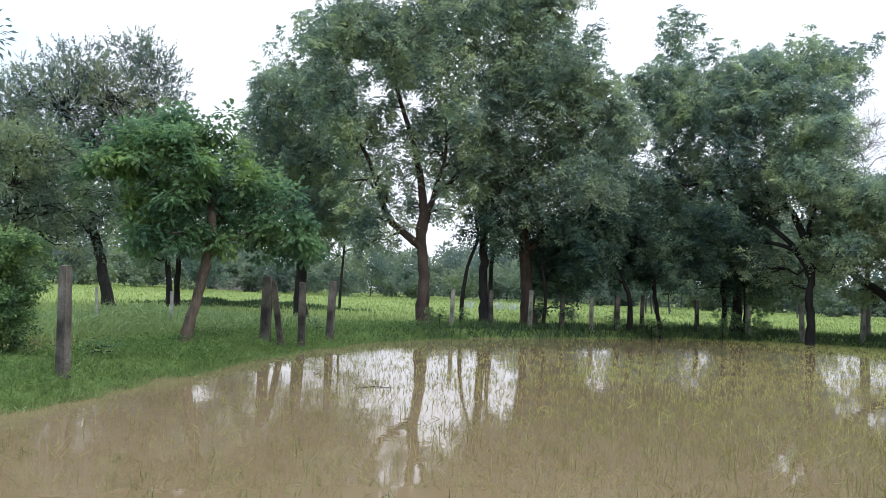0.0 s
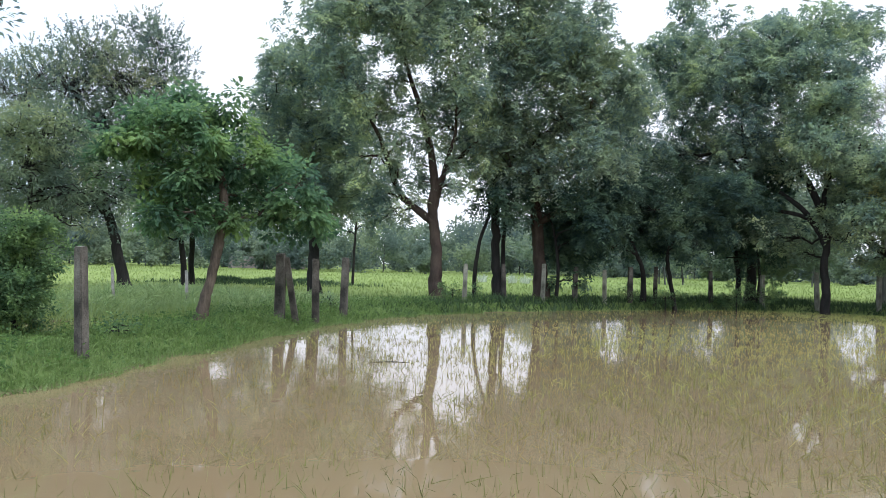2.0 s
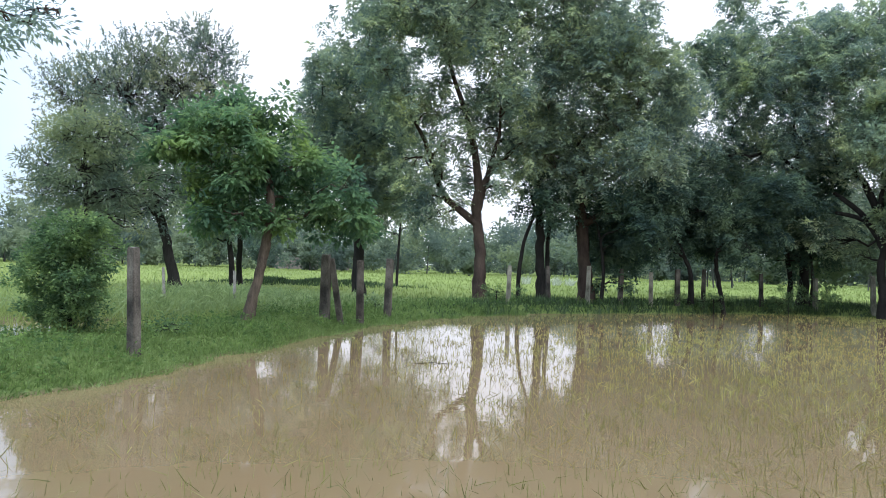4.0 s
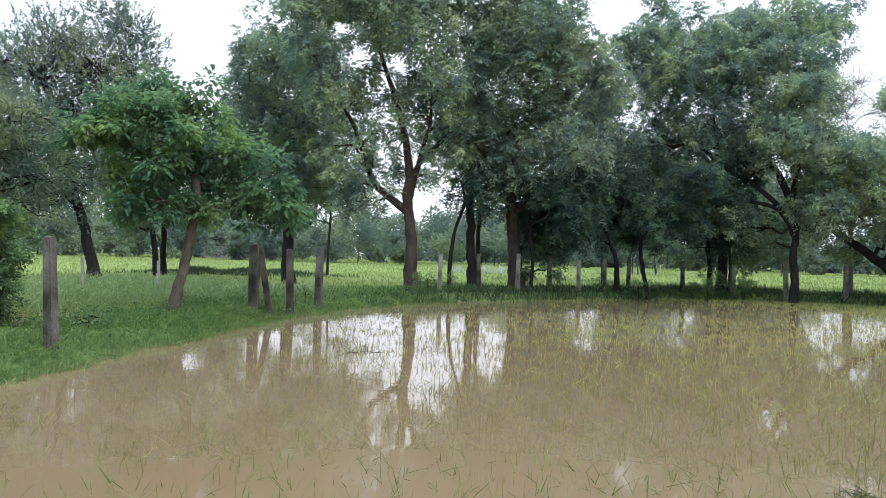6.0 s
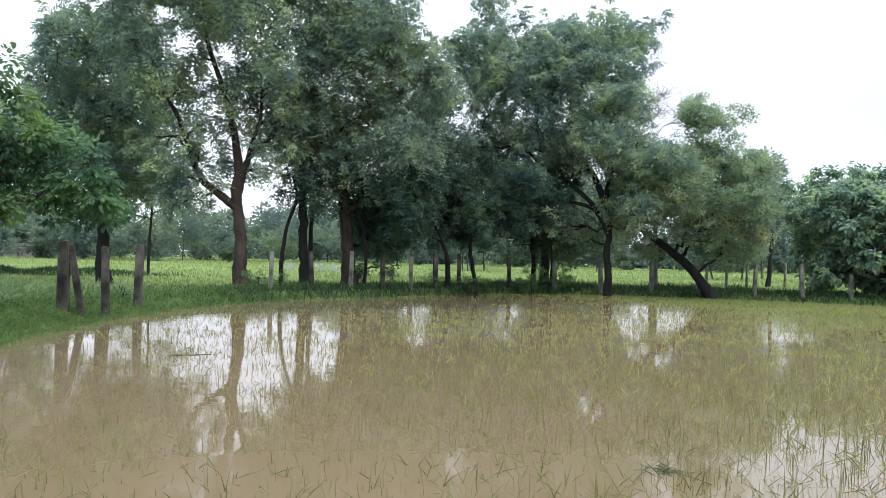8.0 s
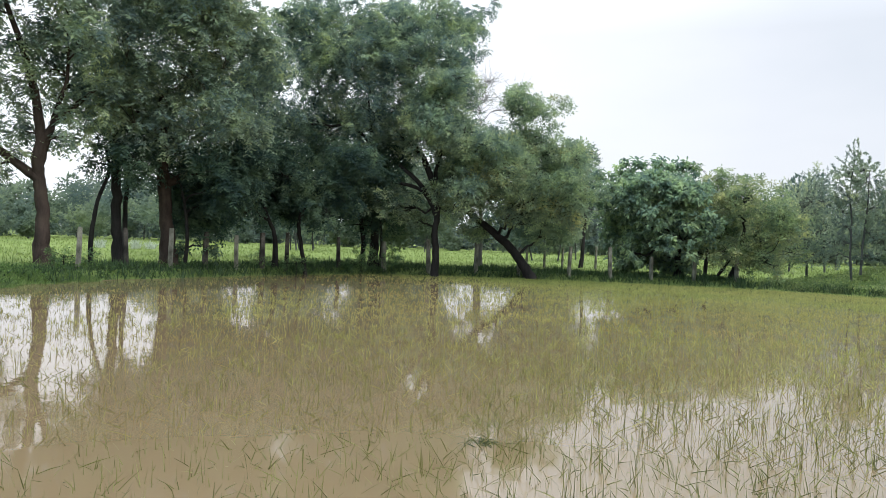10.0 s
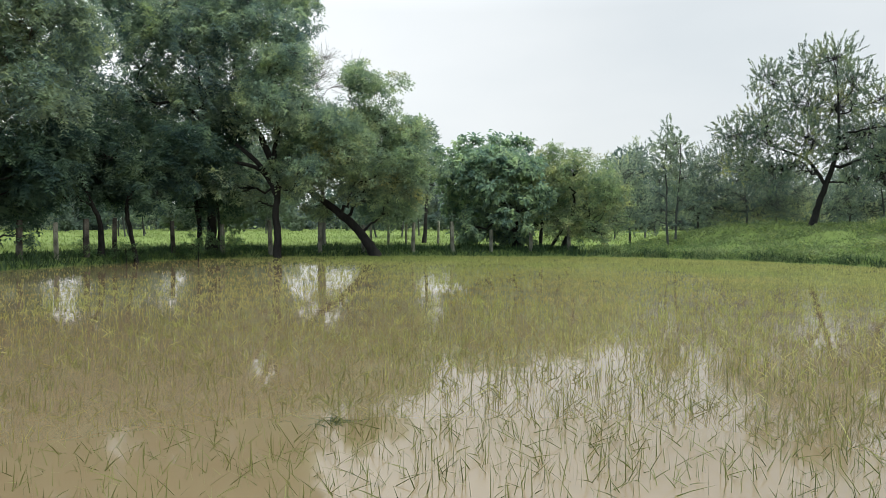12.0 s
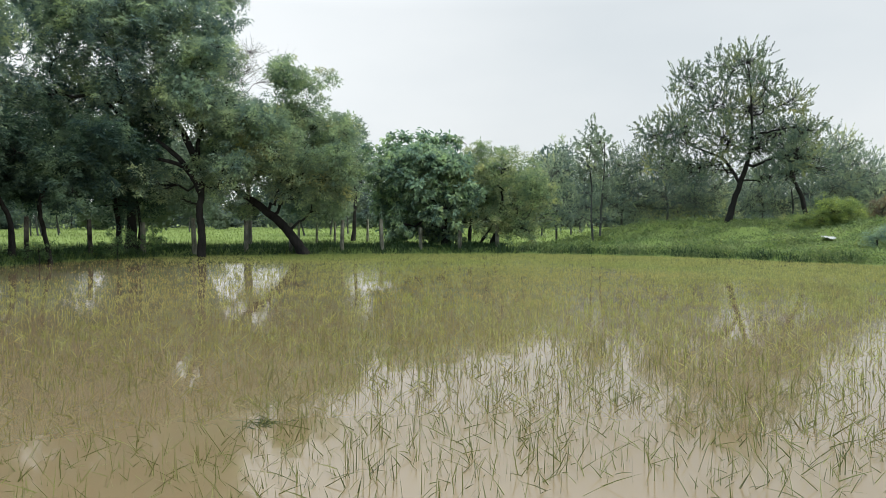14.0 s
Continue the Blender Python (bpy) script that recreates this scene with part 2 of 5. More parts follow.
gl.new(mix_node(gn, gl, g_e, (0.105, 0.085, 0.048), g_wet.outputs[0]), gb.inputs["Base Color"])
bump_node(gn, gl, gb, g_fine.outputs[0], 0.6, 0.08)

WATER, tn, tl, tb = material("muddy_water", 0.03, 1.0)
tb.inputs["IOR"].default_value = 1.42
t_big = noise_node(tn, tl, 0.16, 4)
t_small = noise_node(tn, tl, 1.4, 5)
t_col = ramp_node(tn, tl, t_big.outputs[0], [(0.35, (0.176, 0.129, 0.070)), (0.65, (0.195, 0.146, 0.082))])
t_wisp = ramp_node(tn, tl, t_small.outputs[0], [(0.45, (0, 0, 0)), (0.75, (0.5, 0.5, 0.5))])
tl.new(mix_node(tn, tl, t_col.outputs[0], (0.185, 0.147, 0.085), t_wisp.outputs[0]), tb.inputs["Base Color"])
t_rip = noise_node(tn, tl, 3.0, 3, 0.5)
bump_node(tn, tl, tb, t_rip.outputs[0], 0.08, 0.02)

CONCRETE, cn, cl, cb = material("weathered_concrete", 0.92, 0.2)
c_big = noise_node(cn, cl, 3.5, 5, 0.6, (1, 1, 0.5))
c_fine = noise_node(cn, cl, 45, 4, 0.7)
c_info = cn.new("ShaderNodeObjectInfo")
c_a = ramp_node(cn, cl, c_big.outputs[0], [(0.36, (0.028, 0.026, 0.023)), (0.52, (0.090, 0.082, 0.070)), (0.72, (0.180, 0.166, 0.145))])
c_b = ramp_node(cn, cl, c_fine.outputs[0], [(0.35, (0.45, 0.45, 0.45)), (0.6, (1, 1, 1))])
c_c = mix_node(cn, cl, c_a.outputs[0], c_b.outputs[0], 0.8, "MULTIPLY")
c_v = ramp_node(cn, cl, c_info.outputs["Random"], [(0.0, (0.75, 0.75, 0.75)), (1.0, (1.5, 1.5, 1.46))])
cl.new(mix_node(cn, cl, c_c, c_v.outputs[0], 1.0, "MULTIPLY"), cb.inputs["Base Color"])
bump_node(cn, cl, cb, c_fine.outputs[0], 0.5, 0.01)

PALE_CONCRETE, pn, pl, pb = material("pale_concrete", 0.92, 0.2)
p_big = noise_node(pn, pl, 4.5, 5, 0.65, (1, 1, 0.4))
p_fine = noise_node(pn, pl, 40, 4, 0.7)
p_a = ramp_node(pn, pl, p_big.outputs[0], [(0.32, (0.075, 0.076, 0.058)), (0.5, (0.205, 0.202, 0.160)), (0.7, (0.36, 0.35, 0.29))])
p_b = ramp_node(pn, pl, p_fine.outputs[0], [(0.32, (0.5, 0.5, 0.5)), (0.6, (1, 1, 1))])
pl.new(mix_node(pn, pl, p_a.outputs[0], p_b.outputs[0], 0.7, "MULTIPLY"), pb.inputs["Base Color"])
bump_node(pn, pl, pb, p_fine.outputs[0], 0.5, 0.01)

WHITEWASH, hn, hl, hb = material("old_whitewash", 0.9, 0.2)
h_n = noise_node(hn, hl, 9, 5, 0.7, (1, 1, 0.4))
hl.new(ramp_node(hn, hl, h_n.outputs[0], [(0.35, (0.10, 0.095, 0.085)), (0.62, (0.33, 0.32, 0.29))]).outputs[0], hb.inputs["Base Color"])
bump_node(hn, hl, hb, h_n.outputs[0], 0.4, 0.01)

CLOTH, kn, kl, kb = material("white_plastic_sheet", 0.6, 0.3)
k_n = noise_node(kn, kl, 12, 4)
kl.new(ramp_node(kn, kl, k_n.outputs[0], [(0.3, (0.34, 0.34, 0.33)), (0.7, (0.52, 0.52, 0.51))]).outputs[0], kb.inputs["Base Color"])

# ---- mesh helpers ----


def fast_mesh(name, verts, faces, mat, smooth=False):
    """A mesh from arrays of vertices and of faces that all have the same number of corners."""
    verts, faces = np.asarray(verts, np.float32), np.asarray(faces, np.int32)
    me = bpy.data.meshes.new(name)
    me.vertices.add(len(verts))
    me.vertices.foreach_set("co", verts.ravel())
    me.loops.add(faces.size)
    me.loops.foreach_set("vertex_index", faces.ravel())
    me.polygons.add(len(faces))
    me.polygons.foreach_set("loop_start", np.arange(0, faces.size, faces.shape[1], dtype=np.int32))
    me.polygons.foreach_set("use_smooth", np.full(len(faces), smooth))
    me.materials.append(mat)
    me.update(calc_edges=True)
    me.validate()
    return me


def part(name, me, parent=None, label=""):
    ob = new(name, me)
    if parent is not None:
        ob.parent = parent
    return tagged(ob, label)


class Tubes:
    """Collects round tapering branches into one mesh of quads."""

    def __init__(self, sides=7):
        self.sides, self.v, self.f, self.count = sides, [], [], 0

    def add(self, path, radii, rng, rough=0.0):
        path, radii = np.asarray(path, float), np.asarray(radii, float)
        n, s = len(path), self.sides
        along = np.gradient(path, axis=0)
        along /= np.linalg.norm(along, axis=1, keepdims=True) + 1e-9
        ref = np.where(np.abs(along[:, 2:3]) > 0.85, np.array([[1.0, 0.1, 0]]), np.array([[0.0, 0, 1.0]]))
        a = np.cross(along, ref)
        a /= np.linalg.norm(a, axis=1, keepdims=True) + 1e-9
        b = np.cross(along, a)
        ang = np.linspace(0, 2 * np.pi, s, endpoint=False)
        r = radii[:, None] * (1 + rough * rng.uniform(-1, 1, (n, s)))
        ring = path[:, None] + r[..., None] * (np.cos(ang)[None, :, None] * a[:, None] + np.sin(ang)[None, :, None] * b[:, None])
        i, j = np.meshgrid(np.arange(n - 1), np.arange(s), indexing="ij")
        k = (j + 1) % s
        f = np.stack([i * s + j, i * s + k, (i + 1) * s + k, (i + 1) * s + j], -1).reshape(-1, 4) + self.count
        self.v.append(ring.reshape(-1, 3))
        self.f.append(f)
        self.count += n * s

    def mesh(self, name, mat):
        return fast_mesh(name, np.concatenate(self.v), np.concatenate(self.f), mat, True)


def unit(a):
    return a / (np.linalg.norm(a, axis=-1, keepdims=True) + 1e-9)


def leaf_mesh(name, centre, way, length, width, mat, rng, fold=0.25, face=None, oval=False):
    """Each leaf: four corners folded along its midrib, or six for a broad oval one. face: the way its upper side looks."""
    n = len(centre)
    # blades of leaves turn their faces to the sky, more or less
    side = unit(np.cross(way, unit(rng.normal(size=(n, 3))) * 0.75 + [0, 0, 1.0] if face is None else face))
    lift = np.cross(side, way)
    length, width = np.broadcast_to(length, n)[:, None], np.broadcast_to(width, n)[:, None]
    if oval:
        low, high = centre + way * length * 0.26 + lift * width * fold, centre + way * length * 0.68 + lift * width * fold * 0.6
        tip = centre + way * length - lift * width * 0.25
        v = np.stack([centre, low + side * width * 0.46, high + side * width * 0.44, tip, high - side * width * 0.44, low - side * width * 0.46], 1)
        k = np.arange(n)[:, None] * 6
        f = np.stack([k + [[0, 1, 2]], k + [[0, 2, 3]], k + [[0, 3, 4]], k + [[0, 4, 5]]], 1).reshape(-1, 3)
        return fast_mesh(name, v.reshape(-1, 3), f, mat)
    mid = centre + way * length * 0.45
    v = np.stack([centre, mid + side * width * 0.5 + lift * width * fold, centre + way * length, mid - side * width * 0.5 + lift * width * fold], 1)
    k = np.arange(n)[:, None] * 4
    f = np.stack([k + [[0, 1, 2]], k + [[0, 2, 3]]], 1).reshape(-1, 3)
    return fast_mesh(name, v.reshape(-1, 3), f, mat)


def blade_mesh(name, base, height, width, lean, mat, rng, heading=None, bend=0.10):
    """Grass blades: a bent strip of three triangles each."""
    n = len(base)
    a = rng.uniform(0, 2 * np.pi, n) if heading is None else heading
    fwd = np.stack([np.cos(a), np.sin(a), np.zeros(n)], 1)
    h, w, ln = (np.broadcast_to(q, n)[:, None] for q in (height, width, lean))
    up = np.array([[0, 0, 1.0]])
    tip = base + up * h * np.maximum(1 - 0.35 * ln, 0.3) + fwd * ln * h
    mid = base + (tip - base) * 0.5 + up * h * bend * np.minimum(ln, 1.0)
    side = unit(np.cross(tip - base, rng.normal(size=(n, 3)) * [1, 1, 0.6]))
    v = np.stack([base - side * w * 0.5, base + side * w * 0.5, mid - side * w * 0.42, mid + side * w * 0.42, tip], 1)
    k = np.arange(n)[:, None] * 5
    f = np.stack([k + [[0, 1, 3]], k + [[0, 3, 2]], k + [[2, 3, 4]]], 1).reshape(-1, 3)
    return fast_mesh(name, v.reshape(-1, 3), f, mat)


def sliver_mesh(name, base, height, width, lean, mat, rng):
    """Far grass blades: one narrow triangle each."""
    n = len(base)
    a = rng.uniform(0, 2 * np.pi, n)
    fwd = np.stack([np.cos(a), np.sin(a), np.zeros(n)], 1)
    h, w, ln = (np.broadcast_to(q, n)[:, None] for q in (height, width, lean))
    tip = base + np.array([[0, 0, 1.0]]) * h * np.maximum(1 - 0.35 * ln, 0.3) + fwd * ln * h
    side = unit(np.cross(tip - base, rng.normal(size=(n, 3)) * [1, 1, 0.6]))
    v = np.stack([base - side * w * 0.5, base + side * w * 0.5, tip], 1)
    return fast_mesh(name, v.reshape(-1, 3), np.arange(3 * n).reshape(-1, 3), mat)


def tuft_mesh(name, centre, way, length, width, mat, rng):
    """Far foliage: one triangle for each tuft of leaves."""
    n = len(centre)
    side = unit(np.cross(way, unit(rng.normal(size=(n, 3))) * 0.75 + [0, 0, 1.0]))
    length, width = np.broadcast_to(length, n)[:, None], np.broadcast_to(width, n)[:, None]
    v = np.stack([centre - side * width * 0.5, centre + side * width * 0.5, centre + way * length], 1)
    return fast_mesh(name, v.reshape(-1, 3), np.arange(3 * n).reshape(-1, 3), mat)


# ---- the ground: pond, bund, fields and mound in one sheet ----
OUTLINE = np.array([
    (-5.3, 6.0), (-5.05, 8.7), (-4.75, 10.0), (-4.4, 12.5), (-3.9, 15.5), (-3.1, 19.2), (-1.6, 22.8), (0.5, 25.4), (3.6, 27.6), (7.4, 30.2),
    (11.0, 32.3), (15.0, 32.7), (18.3, 31.4), (21.7, 29.5), (26.0, 26.0), (28.8, 22.8), (29.8, 19.6), (30.4, 16.3), (30.3, 13.0), (29.8, 10.0),
    (29.7, 6.0), (29.0, -2.0), (22.0, -5.5), (12.0, -3.0), (6.0, 0.5), (3.0, 2.0), (0.0, 2.6), (-3.0, 3.2), (-4.7, 4.2)])


def smooth_loop(p, steps=5):
    a, b, c, d = np.roll(p, 1, 0), p, np.roll(p, -1, 0), np.roll(p, -2, 0)
    t = np.linspace(0, 1, steps, endpoint=False)[None, :, None]
    a, b, c, d = (q[:, None] for q in (a, b, c, d))
    return (0.5 * (2 * b + (c - a) * t + (2 * a - 5 * b + 4 * c - d) * t ** 2 + (3 * b - a - 3 * c + d) * t ** 3)).reshape(-1, 2)


SHORE = smooth_loop(OUTLINE)
# the water's edge wanders a hand's width in and out
_centre = np.array([12.0, 15.0])
_ang = np.arctan2(*(SHORE - _centre).T)
SHORE = SHORE + unit(SHORE - _centre) * (0.14 * np.sin(_ang * 31) + 0.10 * np.sin(_ang * 57 + 1) + 0.07 * np.sin(_ang * 93 + 2))[:, None]


def shore_distance(x, y):
    """Metres from the water's edge, positive on land."""
    p = np.stack([np.ravel(x), np.ravel(y)], 1)
    best, inside = np.full(len(p), 1e9), np.zeros(len(p), bool)
    for a, b in zip(SHORE, np.roll(SHORE, -1, 0)):
        ab = b - a
        t = np.clip(((p - a) @ ab) / (ab @ ab), 0, 1)
        best = np.minimum(best, np.hypot(*(p - a - t[:, None] * ab).T))
        cross = (a[1] > p[:, 1]) != (b[1] > p[:, 1])
        with np.errstate(divide="ignore", invalid="ignore"):
            inside ^= cross & (p[:, 0] < (b[0] - a[0]) * (p[:, 1] - a[1]) / (b[1] - a[1]) + a[0])
    return np.where(inside, -best, best).reshape(np.shape(x))


def step(a, b, v):
    t = np.clip((v - a) / (b - a), 0, 1)
    return t * t * (3 - 2 * t)


def rumple(x, y):
    return (np.sin(x * 1.3 + 0.7 * np.sin(y * 0.9)) * np.sin(y * 1.1 + 1.9) + 0.6 * np.sin(x * 2.9 + y * 1.7) * np.sin(y * 3.1 - x * 0.8)
            + 0.4 * np.sin(x * 5.3 - y * 2.2) * np.sin(y * 6.1 + x))


def ground_height(x, y, s=None):
    x, y = np.asarray(x, float), np.asarray(y, float)
    s = shore_distance(x, y) if s is None else s
    z = 0.03 + 0.25 * step(0, 0.9, s) * (1 - step(2.2, 4.2, s))
    z = z + np.where(s < 0, -0.45 * step(0, 1.4, -s), 0) - 0.03 * (1 - step(-0.05, 0.05, s))
    # tall-grass hump where a second bund runs off, and the flooded plot before it
    z = z + 0.28 * np.exp(-((x + 8.5) / 3.2) ** 2 - ((y - 23.0) / 3.6) ** 2) + 0.35 * np.exp(-((x + 16) / 6.0) ** 2 - ((y - 27) / 2.0) ** 2)
    z = z - 0.22 * np.exp(-((x + 8.7) / 2.3) ** 2 - ((y - 15.2) / 2.6) ** 2)
    # a low bund crossing the field
    bearing = np.degrees(np.arctan2(x, np.maximum(y, 0.01)))
    z = z + 0.32 * np.exp(-((np.hypot(x, y) - 50 - 0.5 * np.sin(bearing * 1.3)) / 1.3) ** 2) * step(-23, -18, bearing) * (1 - step(-11, -6, bearing)) * (0.75 + 0.25 * np.sin(bearing * 2.1))
    # grassy spoil mound beyond the far corner
    turn = np.degrees(np.arctan2(x, y))
    z = z + 1.42 * step(0.2, 8.0, s) * step(51.0, 62.0, turn) * (1 - step(95, 125, turn)) * (1 - step(60, 110, np.hypot(x, y))) * (1 + 0.13 * rumple(x * 0.35, y * 0.35) + 0.09 * rumple(x * 0.9, y * 0.9))
    near = 1 - step(60, 200, np.hypot(x, y))
    return z + near * np.where(s > 0, 0.035 * rumple(x, y) * step(0.0, 1.2, s), 0)


def spread(lo, hi, fine, reach):
    core = list(np.arange(lo, hi, fine))
    out, d = [], fine
    while sum(out) < reach:
        d *= 1.25
        out.append(d)
    ends = np.cumsum(out)
    return np.array([*(lo - ends[::-1]), *core, *(core[-1] + ends)])


gx, gy = spread(-20, 52, 0.45, 2500), spread(-6, 53, 0.45, 2500)
X, Y = np.meshgrid(gx, gy, indexing="ij")
Z = ground_height(X, Y)
ni, nj = X.shape
i, j = np.meshgrid(np.arange(ni - 1), np.arange(nj - 1), indexing="ij")
faces = np.stack([i * nj + j, (i + 1) * nj + j, (i + 1) * nj + j + 1, i * nj + j + 1], -1).reshape(-1, 4)
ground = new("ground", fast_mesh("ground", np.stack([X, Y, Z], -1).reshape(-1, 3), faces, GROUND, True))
tagged(ground, "flat green farmland with grassy bunds and a low mound", "ground", kind="structure")

edge = _centre + (SHORE - _centre) * 1.05
fan = np.concatenate([[[*_centre, 0]], np.column_stack([edge, np.zeros(len(edge))])])
k = np.arange(len(edge))
water = new("water", fast_mesh("water", fan, np.stack([np.zeros_like(k), 1 + (k + 1) % len(k), 1 + k], 1), WATER))
tagged(water, "still brown muddy water flooding the paddy plot", "water", kind="structure")
puddle_v = np.array([(-8.7 + 2.0 * math.cos(a) * (1 + 0.2 * math.sin(3 * a)), 15.2 + 2.4 * math.sin(a) * (1 + 0.15 * math.cos(4 * a)), 0.0) for a in np.linspace(0, 2 * np.pi, 40, endpoint=False)])
k = np.arange(40)
puddle = new("water", fast_mesh("puddle", np.concatenate([[[-8.7, 15.2, 0.0]], puddle_v]), np.stack([np.zeros_like(k), 1 + k, 1 + (k + 1) % 40], 1), WATER))
tagged(puddle, "shallow muddy water standing between rice plants", "water", kind="structure")

# ---- trees ----
LEAF_STYLES = {
    # leaf length, width, leaves per square metre of clump, spray radius, droop, sprays per square metre, form of a spray: 0 cap, 1 star, 2 upright shoot, 3 drooping compound leaves
    "neem": (0.175, 0.066, 400, 0.42, 0.55, 5.6, 3),
    "broad": (0.135, 0.080, 540, 0.30, 0.45, 9.0, 1),
    "fine": (0.092, 0.040, 330, 0.55, 0.0, 17.0, 2),
    "grey": (0.13, 0.064, 370, 0.20, 0.15, 12.0, 1),
    "bush": (0.068, 0.042, 1000, 0.15, 0.15, 18.0, 1),
    "feather": (0.12, 0.030, 430, 0.14, 0.35, 20.0, 1),
    "pinnate": (0.075, 0.024, 1000, 0.20, 0.30, 16.0, 1),
    "wisp": (0.07, 0.030, 170, 0.75, 0.0, 34.0, 2),
    "big": (0.23, 0.135, 180, 0.16, 0.60, 9.0, 1),
    "airy": (0.125, 0.060, 210, 0.60, 0.0, 17.0, 2),
    "far": (0.12, 0.055, 270, 0.55, 0.0, 14.0, 2),
}


def tree(name, label, turn, away, trunk, lobes, style, leaves, bark, category="tree", group="", stems=(), density=1.0, twigs=0.5, depth=1.0, seed=0):
    """A tree at a bearing and distance from the camera's stand. trunk: (sideways, height, radius) up the stem; lobes: (sideways, height, radius)
    of the masses of foliage; the crown is about as deep as it is wide."""
    rng = np.random.default_rng(1000 + seed)
    right, ahead = np.array([math.cos(turn), -math.sin(turn), 0]), np.array([math.sin(turn), math.cos(turn), 0])
    foot = ahead * away
    foot_z = float(ground_height(foot[0], foot[1])) - 0.06
    base = new(name, None)
    base.location = (foot[0], foot[1], foot_z)
    tagged(base, label, category, group)

    def local(u, z, v=0.0):
        return right * u + ahead * v + np.array([0, 0, z - foot_z])

    wood, twig_mesh, limb_parts = Tubes(10), Tubes(3), []
    nodes = []
    for idx, stem in enumerate([trunk, *stems]):
        pts = np.array([local(u, z, 0.12 * idx * math.sin(3 * k)) for k, (u, z, r) in enumerate(stem)])
        rad = np.array([r for _, _, r in stem])
        if idx == 0:
            pts[0, 2] = min(pts[0, 2], 0.0)
        # finer steps up the stem, with slight crooks and a root flare
        t = np.linspace(0, len(pts) - 1, 5 * (len(pts) - 1) + 1)
        fine = np.stack([np.interp(t, np.arange(len(pts)), pts[:, c]) for c in range(3)], 1)
        ker = np.array([0.25, 0.5, 0.25])
        for _ in range(3):
            inner = ker[0] * fine[:-2] + ker[1] * fine[1:-1] + ker[2] * fine[2:]
            fine = np.concatenate([fine[:1], inner, fine[-1:]])
        frad = np.interp(t, np.arange(len(rad)), rad)
        fine[1:-1, :2] += rng.normal(0, 0.10, (len(fine) - 2, 2)) * frad[1:-1, None]
        frad = frad * (1 + 0.5 * np.exp(-np.maximum(fine[:, 2], 0) / 0.4) * (frad[0] > 0.1))
        wood.add(fine, frad, rng, 0.09)
        nodes += [(p, r) for p, r in zip(fine[3:], frad[3:])]
    leaf_len, leaf_w, per_m2, spray_r, droop, sprays_m2, form = LEAF_STYLES[style]
    centres = []
    for u, z, r in lobes:
        centres.append((local(u, z, rng.uniform(-1, 1) * depth * min(1.6 * r, 2.6)), r))
        # a twin mass behind or before it fills the crown's depth
        if r > 0.9 and depth > 0.5:
            centres.append((local(u + rng.uniform(-0.3, 0.3) * r, z + rng.uniform(-0.3, 0.2) * r, rng.choice([-1, 1]) * depth * rng.uniform(1.6, 2.6)), r * 0.8))
    stem_top = nodes[len(nodes) // 2][0]
    centres.sort(key=lambda q: np.linalg.norm(q[0] - stem_top))
    all_c, all_w, all_n, inner_c = [], [], [], []
    for c, r in centres:
        best = min(nodes, key=lambda q: np.linalg.norm(q[0] - c) + 1.5 * max(0, q[0][2] - c[2] + 0.2 * r) + (0.6 if q[1] < 0.03 else 0))
        a, ar = best
        span = np.linalg.norm(c - a)
        r0 = min(ar * 0.72, 0.022 + 0.026 * span)
        steps = 7
        t = np.linspace(0, 1, steps)[:, None]
        bow = np.array([0, 0, 0.16 * span]) * np.sin(np.pi * t)
        limb = a + (c - a) * t + bow * rng.uniform(-0.3, 1.0) + np.sin(np.pi * t) * rng.normal(0, 0.07 * span, (steps, 3))
        lr = np.linspace(r0, max(r0 * 0.4, 0.010), steps)
        if r > 0.45:
            one = Tubes(7)
            one.add(limb, lr, rng, 0.06)
            limb_parts.append(one)
        else:
            twig_mesh.add(limb, lr, rng, 0.06)
        nodes += list(zip(limb[3:], lr[3:]))
        n_sprays = max(5, int(sprays_m2 * math.pi * r * r))
        way = unit(rng.normal(size=(n_sprays, 3)))
        sp = c + way * r * (rng.uniform(0, 1, (n_sprays, 1)) ** 0.32) * np.array([1, 1, 0.85]) * rng.uniform(0.75, 1.12, (n_sprays, 1))
        for s_at in sp[rng.uniform(size=n_sprays) < twigs]:
            q = limb[rng.integers(3, steps)]
            m = (q + s_at) / 2 + rng.normal(0, 0.08, 3) * r
            twig_mesh.add([q, m, s_at], [max(lr[-1] * 0.8, 0.009), 0.008, 0.004], rng)
        if form in (0, 1, 3) and r > 0.85 and rng.uniform() < 0.65 and style in ("neem", "grey", "big"):
            # old leaves deep inside the mass
            m = int(64 * math.pi * r * r)
            inner_c.append(c + unit(rng.normal(size=(m, 3))) * r * 0.72 * rng.uniform(0, 1, (m, 1)) ** 0.4 * [1, 1, 0.85])
        n_leaf = max(3, int(density * per_m2 * math.pi * r * r / n_sprays))
        if form == 2:
            # straight shoots grow out and up, small leaves all along them
            skip = 1 if style == "wisp" else 3
            shoot = unit(0.75 * way + [0, 0, 0.55] + rng.normal(0, 0.35, (n_sprays, 3)))
            reach = spray_r * rng.uniform(0.5, 1.2, (n_sprays, 1))
            for s_at, d_at in zip(sp[::skip], (shoot * reach)[::skip]):
                twig_mesh.add([s_at, s_at + 0.9 * d_at], [0.008, 0.003], rng)
            along = rng.uniform(0, 1, (n_sprays, n_leaf, 1))
            out = unit(0.6 * shoot[:, None] + rng.normal(0, 0.7, (n_sprays, n_leaf, 3)))
            all_c.append((sp[:, None] + (shoot * reach)[:, None] * along).reshape(-1, 3))
            all_w.append(out.reshape(-1, 3))
            continue
        if form == 3:
            # at the end of a twig compound leaves arch out and hang, with leaflets in pairs along them
